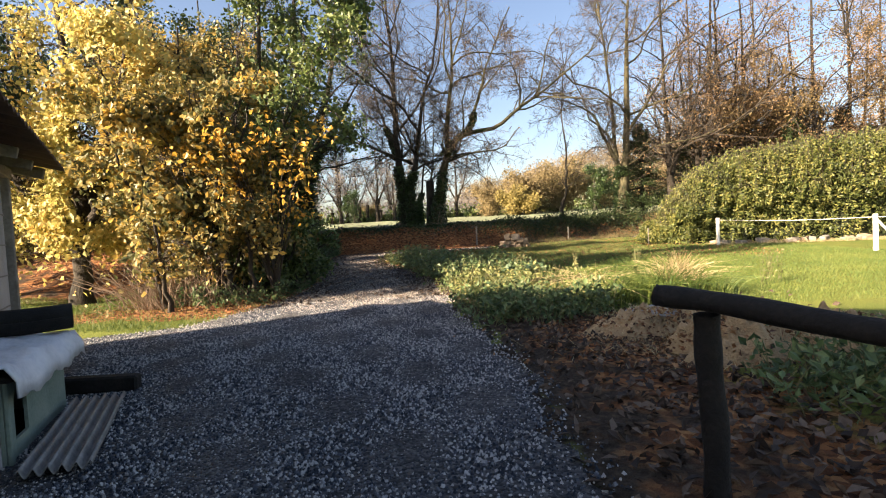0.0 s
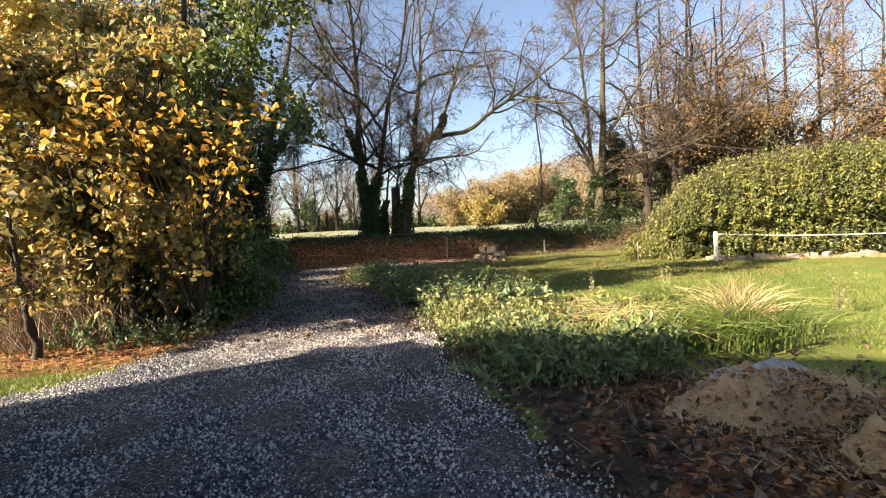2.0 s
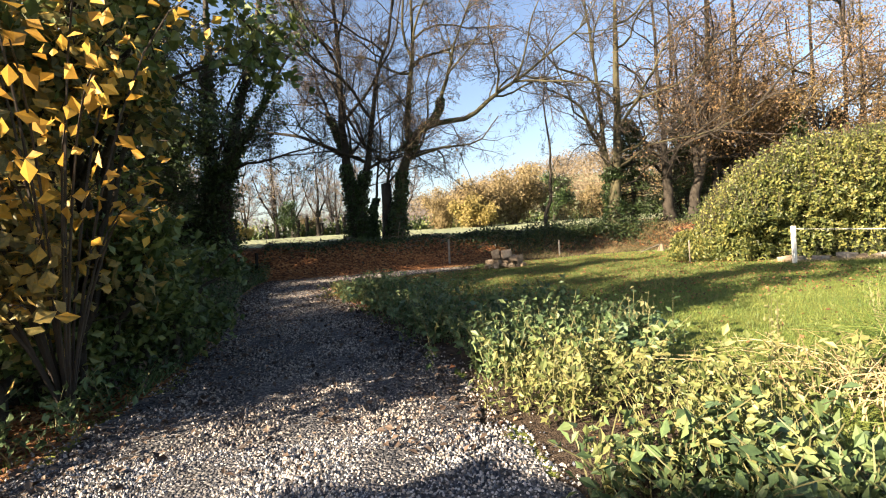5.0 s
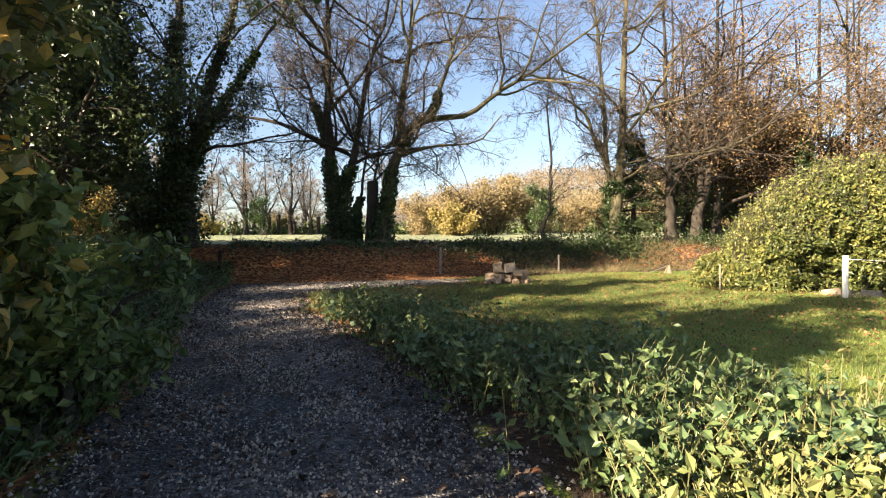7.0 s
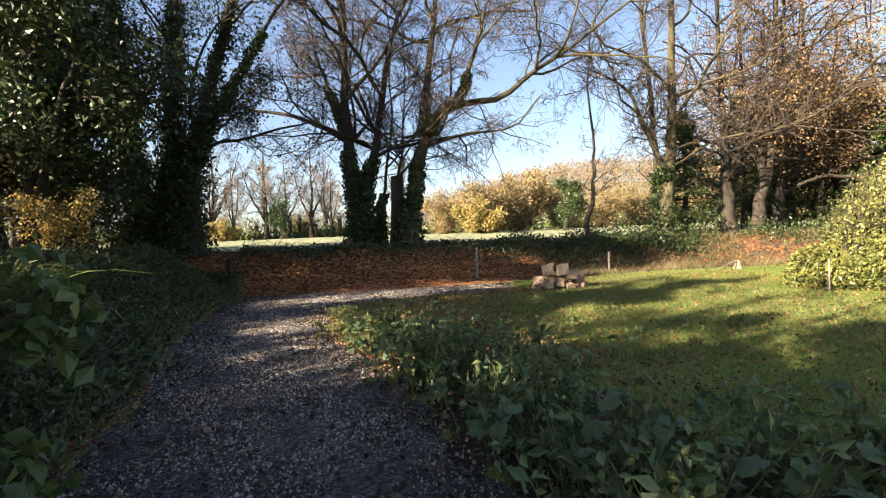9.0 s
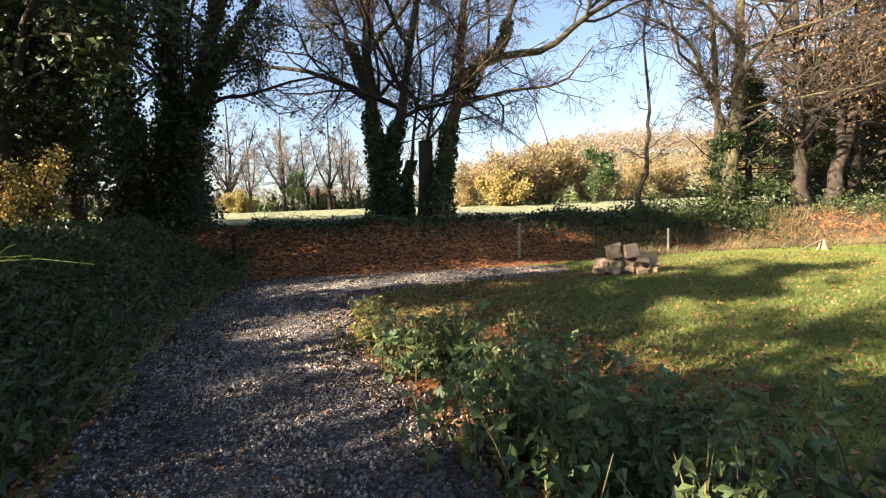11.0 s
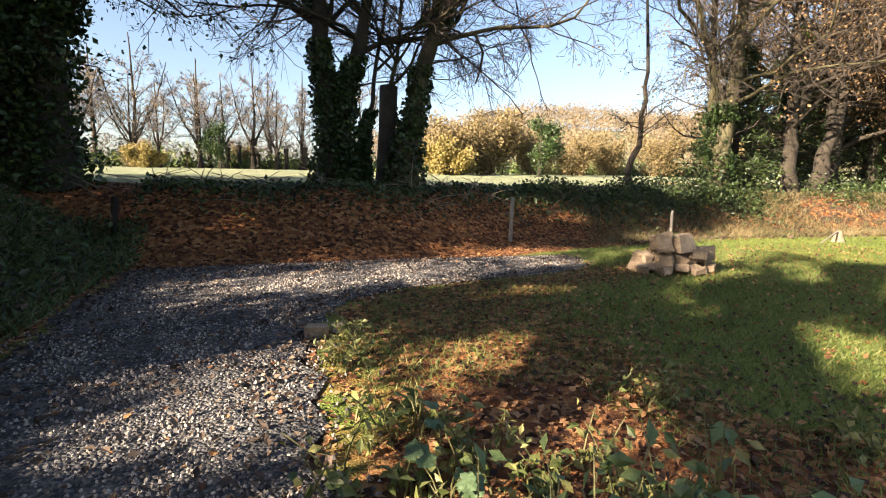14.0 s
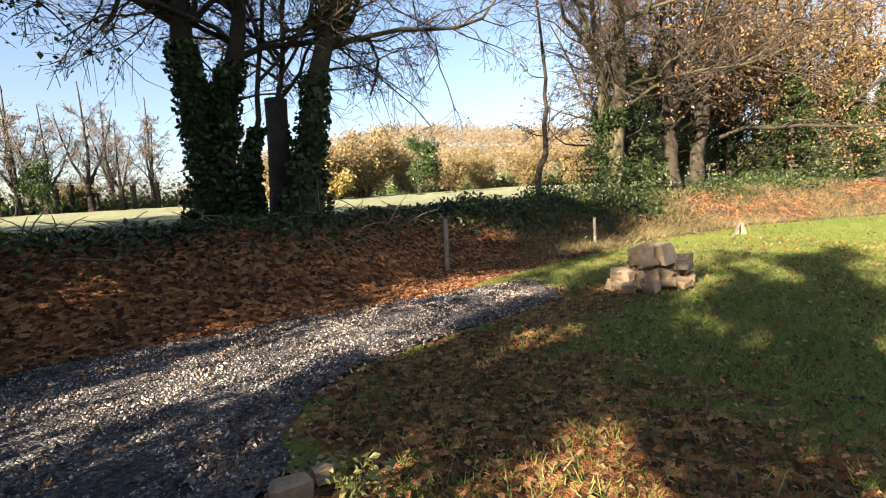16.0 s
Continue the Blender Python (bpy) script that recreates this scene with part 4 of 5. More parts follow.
def shed():
    e = thing("shed", SHED, "grey block shed with brown corrugated roof beside the drive", "shed")
    part("wall", box(9.0, 0.2, 2.62, Matrix.Translation((4.5, -0.1, 1.31))), BLOCKWALL, e)
    part("wall", box(0.2, 4.0, 2.62, Matrix.Translation((0.1, -2.21, 1.31))), BLOCKWALL, e)
    part("wall", box(0.2, 4.0, 2.62, Matrix.Translation((8.9, -2.21, 1.31))), BLOCKWALL, e)
    part("wall", box(9.0, 0.2, 3.6, Matrix.Translation((4.5, -4.32, 1.8))), BLOCKWALL, e)
    for i in range(6):  # joints between courses, proud mortar
        part("mortar_joint", box(9.0, 0.012, 0.015, Matrix.Translation((4.5, 0.006, 0.4 * (i + 1))), 0), GREYWOOD, e)
    part("corner_post", box(0.1, 0.1, 2.6, Matrix.Translation((0.0, 0.04, 1.3)), 0.012), GREYWOOD, e)
    part("wall_plate", box(9.0, 0.09, 0.14, Matrix.Translation((4.4, 0.06, 2.56)), 0.01), GREYWOOD, e)
    # roof sheets, waved across the slope
    V, n, m = [], 140, 12
    for j in range(m):
        for i in range(n):
            x, q = -0.45 + 9.7 * i / (n - 1), j / (m - 1)
            V.append((x, 0.66 - 5.4 * q, 2.66 + 1.25 * q + 0.03 * math.sin(x * 34)))
    V = np.array(V)
    ii = np.arange(n * m).reshape(m, n)
    F = np.stack([ii[:-1, :-1], ii[:-1, 1:], ii[1:, 1:], ii[1:, :-1]], -1).reshape(-1, 4)
    r = raw("roof_sheet", V, F, ROOFSHEET, e, smooth=True)
    md = r.modifiers.new("thickness", "SOLIDIFY")
    md.thickness = 0.012
    tilt = math.degrees(math.atan2(1.25, 5.2))
    for i in range(10):
        part("rafter", box(0.07, 5.0, 0.12, pose(-0.3 + i * 1.0, -2.0, 3.16, -tilt), 0.008), GREYWOOD, e)
    part("fascia_board", box(0.03, 5.1, 0.16, pose(-0.42, -2.05, 3.2, -tilt), 0.005), GREYWOOD, e)


shed()
# never in view; added so that its roof line throws the drive's shadow
house = thing("house", pose(-11.0, -2.0, 0, 0, 0, -22), "plain grey house out of view, added to shade the drive", "house")
part("wall", box(9.5, 8.5, 6.2, Matrix.Translation((0, 0, 3.1)), 0.02), BLOCKWALL, house)
bm = bmesh.new()
for a, b, c in ((-4.95, -4.5, 6.15), (4.95, -4.5, 6.15), (4.95, 4.5, 6.15), (-4.95, 4.5, 6.15), (-4.95, 2.6, 7.5), (4.95, 2.6, 7.5)):
    bm.verts.new((a, b, c))
bm.verts.ensure_lookup_table()
for f in ((0, 1, 2, 3), (0, 4, 5, 1), (3, 2, 5, 4), (0, 3, 4), (1, 5, 2)):
    bm.faces.new([bm.verts[i] for i in f])
part("roof", bm, ROOFSHEET, house)

# ---- hutch with its cover, the roll, the sheet and the beam ----


def hutch():
    e = thing("animal_hutch", Matrix(((0.396, 0.918, 0, -3.66), (-0.918, 0.396, 0, 4.74), (0, 0, 1, 0), (0, 0, 0, 1))), "small grey-green wooden hutch with arched door hole", "hutch")
    L, D, H = 1.42, 0.8, 0.62
    # front board with an arched hole
    out = [(0, 0), (L, 0), (L, H), (0, H)]
    hole = [(0.97, 0.14), (1.23, 0.14)] + [(1.1 + 0.13 * math.cos(a), 0.36 + 0.17 * math.sin(a)) for a in np.linspace(0, math.pi, 9)]
    bm = bmesh.new()
    vo = [bm.verts.new((x, 0, z)) for x, z in out]
    vh = [bm.verts.new((x, 0, z)) for x, z in hole]
    es = [bm.edges.new((vo[i], vo[(i + 1) % 4])) for i in range(4)] + [bm.edges.new((vh[i], vh[(i + 1) % len(vh)])) for i in range(len(vh))]
    bmesh.ops.triangle_fill(bm, use_beauty=True, edges=es)
    bad = [f for f in bm.faces if 0.98 < f.calc_center_median().x < 1.22 and 0.15 < f.calc_center_median().z < 0.5 and all(v in vh for v in f.verts)]
    bmesh.ops.delete(bm, geom=bad, context="FACES")
    r = bmesh.ops.extrude_face_region(bm, geom=bm.faces[:])
    bmesh.ops.translate(bm, vec=(0, -0.025, 0), verts=[v for v in r["geom"] if isinstance(v, bmesh.types.BMVert)])
    part("front_board", bm, GREENPAINT, e)
    part("back_board", box(L, 0.025, H, Matrix.Translation((L / 2, -D, H / 2)), 0.004), GREENPAINT, e)
    part("end_board", box(0.025, D - 0.06, H, Matrix.Translation((0.013, -D / 2, H / 2)), 0.004), GREENPAINT, e)
    part("end_board", box(0.025, D - 0.06, H, Matrix.Translation((L - 0.014, -D / 2, H / 2)), 0.004), WHITEPEEL, e, "white end board with peeling paint")
    part("floor_board", box(L - 0.06, D - 0.06, 0.03, Matrix.Translation((L / 2, -D / 2, 0.05)), 0.004), DARKWOOD, e)
    part("batten", box(0.05, 0.03, H, Matrix.Translation((L - 0.03, 0.017, H / 2)), 0.006), GREENPAINT, e)
    part("lid", box(L + 0.12, D + 0.12, 0.04, pose(L / 2, -D / 2 + 0.02, H + 0.035, -4), 0.008), DARKWOOD, e)
    # crumpled sheet over the lid
    n, m = 26, 18
    V = []
    for j in range(m):
        for i in range(n):
            x, y = -0.16 + (L + 0.3) * i / (n - 1), 0.2 - (D + 0.3) * j / (m - 1)
            over = max(0, y - 0.07) * 1.6
            V.append((x, min(y, 0.13) , H + 0.075 + 0.07 * (0.2 - y) - over + 0.022 * math.sin(x * 9 + y * 5) + 0.014 * math.sin(x * 23 - y * 17)))
    ii = np.arange(n * m).reshape(m, n)
    F = np.stack([ii[:-1, :-1], ii[:-1, 1:], ii[1:, 1:], ii[1:, :-1]], -1).reshape(-1, 4)
    c = raw("cover_sheet", np.array(V), F, WHITESHEET, e, "white crumpled weatherproof sheet", smooth=True)
    md = c.modifiers.new("thickness", "SOLIDIFY")
    md.thickness = 0.012
    roll = thing("felt_roll", e.matrix_world @ pose(0.2, -0.36, H + 0.265, 0, 0, -78), "black roll of roofing felt lying on the hutch", "felt roll")
    a = np.linspace(0, 4 * math.pi, 60)
    r = 0.06 + 0.075 * a / a[-1]
    V = []
    for x in np.linspace(-0.5, 0.75, 9):
        for k in range(60):
            V.append((x, r[k] * math.cos(a[k]) * 1.1, r[k] * math.sin(a[k]) + 0.006 * math.sin(x * 9)))
    ii = np.arange(len(V)).reshape(9, 60)
    F = np.stack([ii[:-1, :-1], ii[:-1, 1:], ii[1:, 1:], ii[1:, :-1]], -1).reshape(-1, 4)
    c = raw("felt", np.array(V), F, BLACKFELT, roll, smooth=True)
    md = c.modifiers.new("thickness", "SOLIDIFY")
    md.thickness = 0.006
    part("core", box(1.2, 0.06, 0.06, Matrix.Translation((0.12, 0, 0)), 0.015), DARKWOOD, roll)


hutch()


def corrugated(w, d):
    n, m = 60, 6
    V = [(-w / 2 + w * i / (n - 1), -d / 2 + d * j / (m - 1), 0.028 * math.sin(2 * math.pi * 5.5 * i / (n - 1)) + 0.005 * math.sin(j * 2.1)) for j in range(m) for i in range(n)]
    ii = np.arange(n * m).reshape(m, n)
    return np.array(V), np.stack([ii[:-1, :-1], ii[:-1, 1:], ii[1:, 1:], ii[1:, :-1]], -1).reshape(-1, 4)


sheet = raw("corrugated_sheet", *corrugated(0.42, 1.75), ZINC, smooth=True)
sheet.modifiers.new("thickness", "SOLIDIFY").thickness = 0.006
sheet.matrix_world = pose(-2.98, 4.0, 0.08, 0, 3, 26)
tagged(sheet, "weathered grey corrugated sheet lying on the gravel", "corrugated sheet")
bm = box(0.78, 0.14, 0.16, Matrix(), 0.02)
beam = part("timber_beam", bm, DARKWOOD)
beam.matrix_world = pose(-3.62, 5.14, 0.1, 0, 2, 8)
tagged(beam, "dark mossy timber beam lying on the gravel", "timber")

# ---- rail ----


def rail():
    e = thing("wooden_rail_fence", pose(1.38, 2.62, 0), "dark weathered round-pole rail on a post", "fence")
    s = smooth_line([(0, 0, -0.2), (0.01, 0, 0.3), (-0.01, 0.01, 0.7), (-0.02, 0, 0.98)], 12)
    v, f = tubes(s[None], (0.066 + 0.004 * np.sin(np.arange(12) * 1.7))[None], 12)
    raw("post", v, f, DARKWOOD, e, smooth=True)
    s = smooth_line([(-0.245, 0.06, 1.085), (-0.235, 0.05, 1.083), (0.0, -0.13, 1.055), (0.34, -0.70, 1.0), (0.75, -1.45, 0.98), (1.3, -2.5, 0.99)], 24)
    r = 0.058 + 0.003 * np.sin(np.arange(24) * 1.3)
    r[0] = 0.02
    v, f = tubes(s[None], r[None], 12)
    raw("rail", v, f, DARKWOOD, e, smooth=True)
    s = smooth_line([(1.28, -2.42, -0.2), (1.29, -2.43, 0.5), (1.28, -2.42, 0.95)], 8)
    raw("post", *tubes(s[None], np.full((1, 8), 0.065), 12), DARKWOOD, e, smooth=True)


rail()

# ---- heaps of muck and ash ----


HEAPS = []


def heap(name, label, x, y, rx, ry, h, material, seed, lift=-0.03):
    HEAPS.append((x, y, rx, ry, h))
    n = 44
    g2 = np.random.default_rng(seed)
    ph = g2.uniform(0, 6, 8)
    V = []
    for j in range(n):
        for i in range(2 * n):
            q, a = j / (n - 1), math.pi * i / n
            rr = q * (1 + 0.14 * math.sin(3 * a + ph[0]) + 0.08 * math.sin(5 * a + ph[1]))
            px, py = rr * rx * math.cos(a), rr * ry * math.sin(a)
            bumps = 0.16 * math.sin(px * 7 + ph[2]) * math.sin(py * 6 + ph[3]) + 0.10 * math.sin(px * 15 + ph[4]) * math.sin(py * 17 + ph[5]) + 0.09 * math.sin(px * 37 + ph[6]) * math.sin(py * 33 + ph[7])
            V.append((px, py, gz(x + px, y + py) - gz(x, y) + h * (max(0, 1 - q * q)) ** 0.8 * (1 + bumps * 2.6) + lift))
    ii = np.arange(2 * n * n).reshape(n, 2 * n)
    F = np.stack([ii[:-1], np.roll(ii[:-1], -1, 1), np.roll(ii[1:], -1, 1), ii[1:]], -1).reshape(-1, 4)
    o = raw(name, np.array(V), F, material, smooth=True)
    o.location = (x, y, gz(x, y))
    return tagged(o, label, "heap", "muck heaps" if material is SAWDUST else "")


heap("muck_mound", "heap of tan strawy muck on bare soil", 2.75, 6.7, 0.95, 0.65, 0.24, SAWDUST, 1)
heap("muck_mound", "heap of tan strawy muck on bare soil", 3.1, 5.35, 0.75, 0.55, 0.36, SAWDUST, 2)
heap("muck_mound", "low spread heap of tan strawy muck", 4.35, 5.5, 0.95, 0.6, 0.3, SAWDUST, 3)
heap("ash_mound", "grey wood ash tipped on the muck heap", 2.95, 6.98, 0.5, 0.26, 0.10, ASH, 4, 0.17)
k = 2600
hp = np.stack([RNG.normal(3.2, 0.9, k), RNG.normal(6.0, 0.7, k)], 1)
up = np.max([h * np.clip(1 - ((hp[:, 0] - x) / a) ** 2 - ((hp[:, 1] - y) / b) ** 2, 0, 1) ** 0.8 for x, y, a, b, h in HEAPS[:3]], axis=0)
v, f = leaves(with_z(hp, 0.04) + up[:, None] * [0, 0, 1], 0.06, RNG, 0.45, 1.3, 0.6)
tagged(raw("fallen_leaves", v, f, LITTER), "dead brown leaves lying over the muck heaps", "fallen leaves", kind="stuff")
k = 2500
hp = np.stack([RNG.normal(3.2, 0.75, k), RNG.normal(6.0, 0.7, k)], 1)
v, f = blades(with_z(hp, 0.05) + np.max([h * np.clip(1 - ((hp[:, 0] - x) / a) ** 2 - ((hp[:, 1] - y) / b) ** 2, 0, 1) ** 0.8 for x, y, a, b, h in HEAPS[:3]], axis=0)[:, None] * [0, 0, 1], 0.06, 0.007, RNG, 2.5)
tagged(raw("loose_straw", v, f, STRAW), "loose straw strewn over the heaps", "straw", kind="stuff")

# ---- stone pile ----


def rock(rng, s):
    bm = bmesh.new()
    bmesh.ops.create_cube(bm, size=1.0)
    bmesh.ops.bevel(bm, geom=bm.edges[:], offset=0.11, segments=1, affect="EDGES")
    for q in bm.verts:
        q.co = Vector((q.co.x * s[0], q.co.y * s[1], q.co.z * s[2])) * (1 + rng.normal() * 0.13)
    bmesh.ops.triangulate(bm, faces=bm.faces[:])
    return bm


PX, PY = 3.55, 25.15
pile = thing("rubble_pile", Matrix.Translation((PX, PY, gz(PX, PY))), "pile of tan building stones on the lawn", "stone pile")
rng = np.random.default_rng(11)
for lay, n, rx, ry, z in ((0, 28, 0.74, 0.46, 0.08), (1, 20, 0.6, 0.34, 0.24), (2, 9, 0.42, 0.18, 0.4)):
    for i in range(n):
        a = i * 2.4 + lay
        q = math.sqrt((i + 0.5) / n)
        o = part("stone", rock(rng, rng.uniform((0.15, 0.13, 0.1), (0.32, 0.24, 0.19))), RUBBLE, pile)
        o.matrix_basis = pose(rx * q * math.cos(a), ry * q * math.sin(a), z + rng.uniform(-0.02, 0.04), *rng.uniform(-22, 22, 2), rng.uniform(0, 180))
for x, y, z, s in ((-0.33, -0.14, 0.56, (0.32, 0.26, 0.30)), (0.02, -0.2, 0.52, (0.34, 0.28, 0.34)), (0.16, 0.0, 0.58, (0.24, 0.2, 0.2)), (0.25, -0.26, 0.36, (0.32, 0.24, 0.2)), (0.55, -0.14, 0.32, (0.24, 0.22, 0.28))):
    o = part("stone", rock(rng, s), RUBBLE, pile)
    o.matrix_basis = pose(x, y, z, *rng.uniform(-14, 14, 2), rng.uniform(-20, 20))
edge = thing("loose_stone", Matrix.Translation((-2.47, 22.5, gz(-2.47, 22.5) + 0.04)), "squared tan stones at the gravel's edge", "stone")
for dx, dy, s in ((-0.08, 0, (0.2, 0.16, 0.12)), (0.13, 0.07, (0.12, 0.11, 0.1))):
    o = part("stone", rock(rng, s), RUBBLE, edge)
    o.location = (dx, dy, 0.02)

# ---- fence posts ----


def stake(name, label, x, y, h, r, material, lean=(0, 0)):
    s = smooth_line([(0, 0, -0.15), (lean[0] * 0.5, lean[1] * 0.5, h * 0.5), (lean[0], lean[1], h - 0.02), (lean[0], lean[1], h)], 9)
    rr = np.full(9, r) * (1 + 0.06 * np.sin(np.arange(9) * 2.1))
    rr[-1] = r * 0.3
    o = raw(name, *tubes(s[None], rr[None], 9), material, smooth=True)
    o.location = (x, y, gz(x, y))
    return tagged(o, label, "post")


stake("fence_post", "grey weathered wooden post at the bank's foot", 1.96, 28.95, 1.05, 0.05, GREYWOOD, (0.02, 0))
stake("fence_post", "short grey wooden post at the lawn's edge", 7.62, 30.45, 0.76, 0.045, GREYWOOD)
stake("fence_post", "dark brown leaning post in leaf litter", -6.0, 27.3, 0.7, 0.06, DARKWOOD, (0.05, 0))
stake("garden_stake", "thin grey stake near the hedge", 9.0, 22.0, 0.75, 0.02, GREYWOOD)


def white_post(x, y, brace=False):
    e = thing("white_fence_post", Matrix.Translation((x, y, gz(x, y))), "white electric-fence post with tape", "fence post", "white fence posts")
    part("shaft", box(0.1, 0.1, 1.16, Matrix.Translation((0, 0, 0.5)), 0.012), WHITEPOST, e)
    part("insulator", box(0.05, 0.05, 0.06, Matrix.Translation((0.07, 0, 0.98)), 0.01), DARKWOOD, e)
    if brace:
        part("brace", box(0.06, 0.06, 1.25, pose(0.38, -0.1, 0.45, 0, -38, -15), 0.008), WHITEPOST, e)
    return e


POSTS = [(10.9, 19.9), (12.75, 14.8), (14.6, 9.7)]
for i, (x, y) in enumerate(POSTS):
    white_post(x, y, i == 1)
for (x, y), (x2, y2) in zip(POSTS, POSTS[1:]):
    s = np.linspace(0, 1, 14)
    line = np.stack([x + (x2 - x) * s, y + (y2 - y) * s, height(x, y) + (height(x2, y2) - height(x, y)) * s + 0.99 - 0.06 * np.sin(np.pi * s)], 1)
    line[:, 0] += 0.07
    o = raw("fence_tape", *tubes(line[None], np.full((1, 14), 0.010), 6), WHITEPOST)
    tagged(o, "white tape strung between fence posts", "fence tape")
g4 = np.random.default_rng(31)
for i in range(16):
    x = 11.2 + i * 0.33 + g4.normal() * 0.12
    y = 20.45 - (x - 11.2) * 0.28 + g4.normal() * 0.15
    o = part("pale_stone", rock(g4, g4.uniform((0.2, 0.2, 0.1), (0.55, 0.42, 0.26))), GREYWOOD if i % 3 else RUBBLE)
    o.matrix_world = pose(x, y, gz(x, y) + 0.06, *g4.uniform(-12, 12, 2), g4.uniform(0, 180))
    tagged(o, "pale weathered stone at the hedge's foot", "stone", "stones along the hedge")
dp = scatter(9000, 10.8, 17.5, 17.5, 20.8, lambda x, y, r: np.abs(y - (20.3 - (x - 11.2) * 0.28)) < 0.55, RNG)
v, f = blades(with_z(dp), 0.1, 0.015, RNG, 1.5)
tagged(raw("dry_cuttings", v, f, STRAW), "pale dry grass cuttings along the hedge", "dry grass", kind="stuff")

# ---- herbs along the verge ----


def herb(name, label, seed, n, h, leaf, size, spread, upright=0.25, per=12, wide=0.55):
    rng = np.random.default_rng(seed)
    e = thing(name, Matrix(), label, "plant", label.split(",")[0])
    b = rng.normal(scale=spread, size=(n, 2))
    d = rng.normal(scale=upright, size=(n, 2)) + b * 0.5
    H = h * rng.uniform(0.55, 1.15, n)
    s = np.linspace(0, 1, 5)
    P = np.stack([b[:, :1] + d[:, :1] * H[:, None] * s ** 1.6, b[:, 1:] + d[:, 1:] * H[:, None] * s ** 1.6, H[:, None] * s - 0.03], -1)
    raw("stem", *tubes(P, np.full((n, 5), 0.005) * np.linspace(1.3, 0.6, 5), 3), STALK, e)
    t = rng.uniform(0.15, 1, (n, per))
    i = np.minimum((t * 4).astype(int), 3)
    u = (t * 4 - i)[..., None]
    r = np.arange(n)[:, None]
    C = (P[r, i] * (1 - u) + P[r, i + 1] * u).reshape(-1, 3)
    C = C + rng.normal(scale=size * 0.55, size=C.shape) * [1, 1, 0.5]
    v, f = leaves(C, size, rng, 0.4, 0.7, wide)
    raw("foliage", v, f, leaf, e)
    return e


def place(kinds, spots, lo=0.8, hi=1.2, seed=1):
    """The first kinds take the first spots; all further spots get copies."""
    r = random.Random(seed)
    for i, (x, y) in enumerate(spots):
        m = pose(x, y, gz(x, y), 0, 0, r.uniform(0, 360)) @ Matrix.Scale(r.uniform(lo, hi), 4)
        if i < len(kinds):
            kinds[i].matrix_world = m
        else:
            copy_thing(kinds[r.randrange(len(kinds))], pose(x, y, gz(x, y), 0, 0, r.uniform(0, 360)) @ Matrix.Scale(r.uniform(lo, hi), 4))


def strip(n, y0, y1, off0, off1, seed):
    r = random.Random(seed)
    out = []
    for _ in range(n):
        y = r.uniform(y0, y1)
        out.append((float(np.interp(y, RIGHT_Y, RIGHT_X)) + r.uniform(off0, off1), y))
    return out


place([herb("nettle_plant", "dark green nettles, leafy, along the track", s, 16, 0.62, HERB, 0.085, 0.2, 0.3, 14) for s in (1, 2, 3)], strip(34, 11.6, 14.6, 0.35, 2.1, 5) + strip(16, 14.4, 17.0, 0.3, 1.3, 15) + strip(9, 17.0, 19.0, 0.3, 1.0, 25), seed=3)
# weeds of the sunny strip take the lighter, sun-toned leaf colour
place([herb("sunlit_weed", "leafy weeds beside the gravel coloured pale for sunlight", s, 15, 0.5, LIGHT_HERB, 0.075, 0.22, 0.35, 13) for s in (4, 5, 6)], strip(26, 9.2, 11.8, 0.25, 1.9, 6) + [(2.6, 10.3), (3.1, 10.6), (3.5, 10.0)], seed=4)
place([herb("shaded_weed", "dark green low weeds at the drive's corner", s, 14, 0.42, HERB, 0.075, 0.22, 0.45, 12) for s in (7, 8)], strip(20, 7.7, 9.4, 0.35, 2.6, 7) + [(3.3, 4.2), (3.7, 4.4), (3.6, 3.9), (4.1, 4.1), (4.2, 4.7), (3.0, 4.0), (4.6, 4.3), (4.9, 4.9), (-4.2, 10.9), (-3.8, 11.4), (-4.7, 10.8), (-5.3, 10.9), (-5.8, 10.9)], seed=5)
place([herb("verge_weed", "small green weed among fallen leaves", s, 9, 0.3, LIGHT_HERB, 0.07, 0.14, 0.4, 10) for s in (9, 10)], strip(14, 18.6, 21.6, 0.1, 1.2, 8) + [(-2.3, 21.9), (-2.2, 22.4), (-0.2, 20.6), (0.6, 19.6), (1.0, 18.9)], seed=6)


def tussock(name, label, seed, n, h, material, lean, spread):
    rng = np.random.default_rng(seed)
    e = thing(name, Matrix(), label, "grass tuft")
    b = rng.normal(scale=spread, size=(n, 2))
    d = rng.normal(scale=lean, size=(n, 2)) + b * 1.5
    H = h * rng.uniform(0.5, 1.15, n)
    s = np.linspace(0, 1, 6)
    P = np.stack([b[:, :1] + d[:, :1] * H[:, None] * s ** 2, b[:, 1:] + d[:, 1:] * H[:, None] * s ** 2, H[:, None] * (s - 0.35 * s ** 3 * np.linalg.norm(d, axis=1)[:, None])], -1)
    raw("blade_growth", *tubes(P, np.full((n, 6), 0.006) * np.linspace(1.2, 0.3, 6), 3), material, e)
    return e


place([tussock("grass_tussock", "tall tussock of pale drooping grass", 1, 210, 0.8, STRAW, 0.42, 0.12)], [(4.3, 9.3), (4.5, 9.6)], 0.9, 1.0)
place([tussock("dry_stalks", "tangle of straw-coloured dead stalks", 2, 70, 0.65, STRAW, 0.9, 0.3)], [(2.6, 10.0), (3.2, 10.2)], 0.8, 1.1)
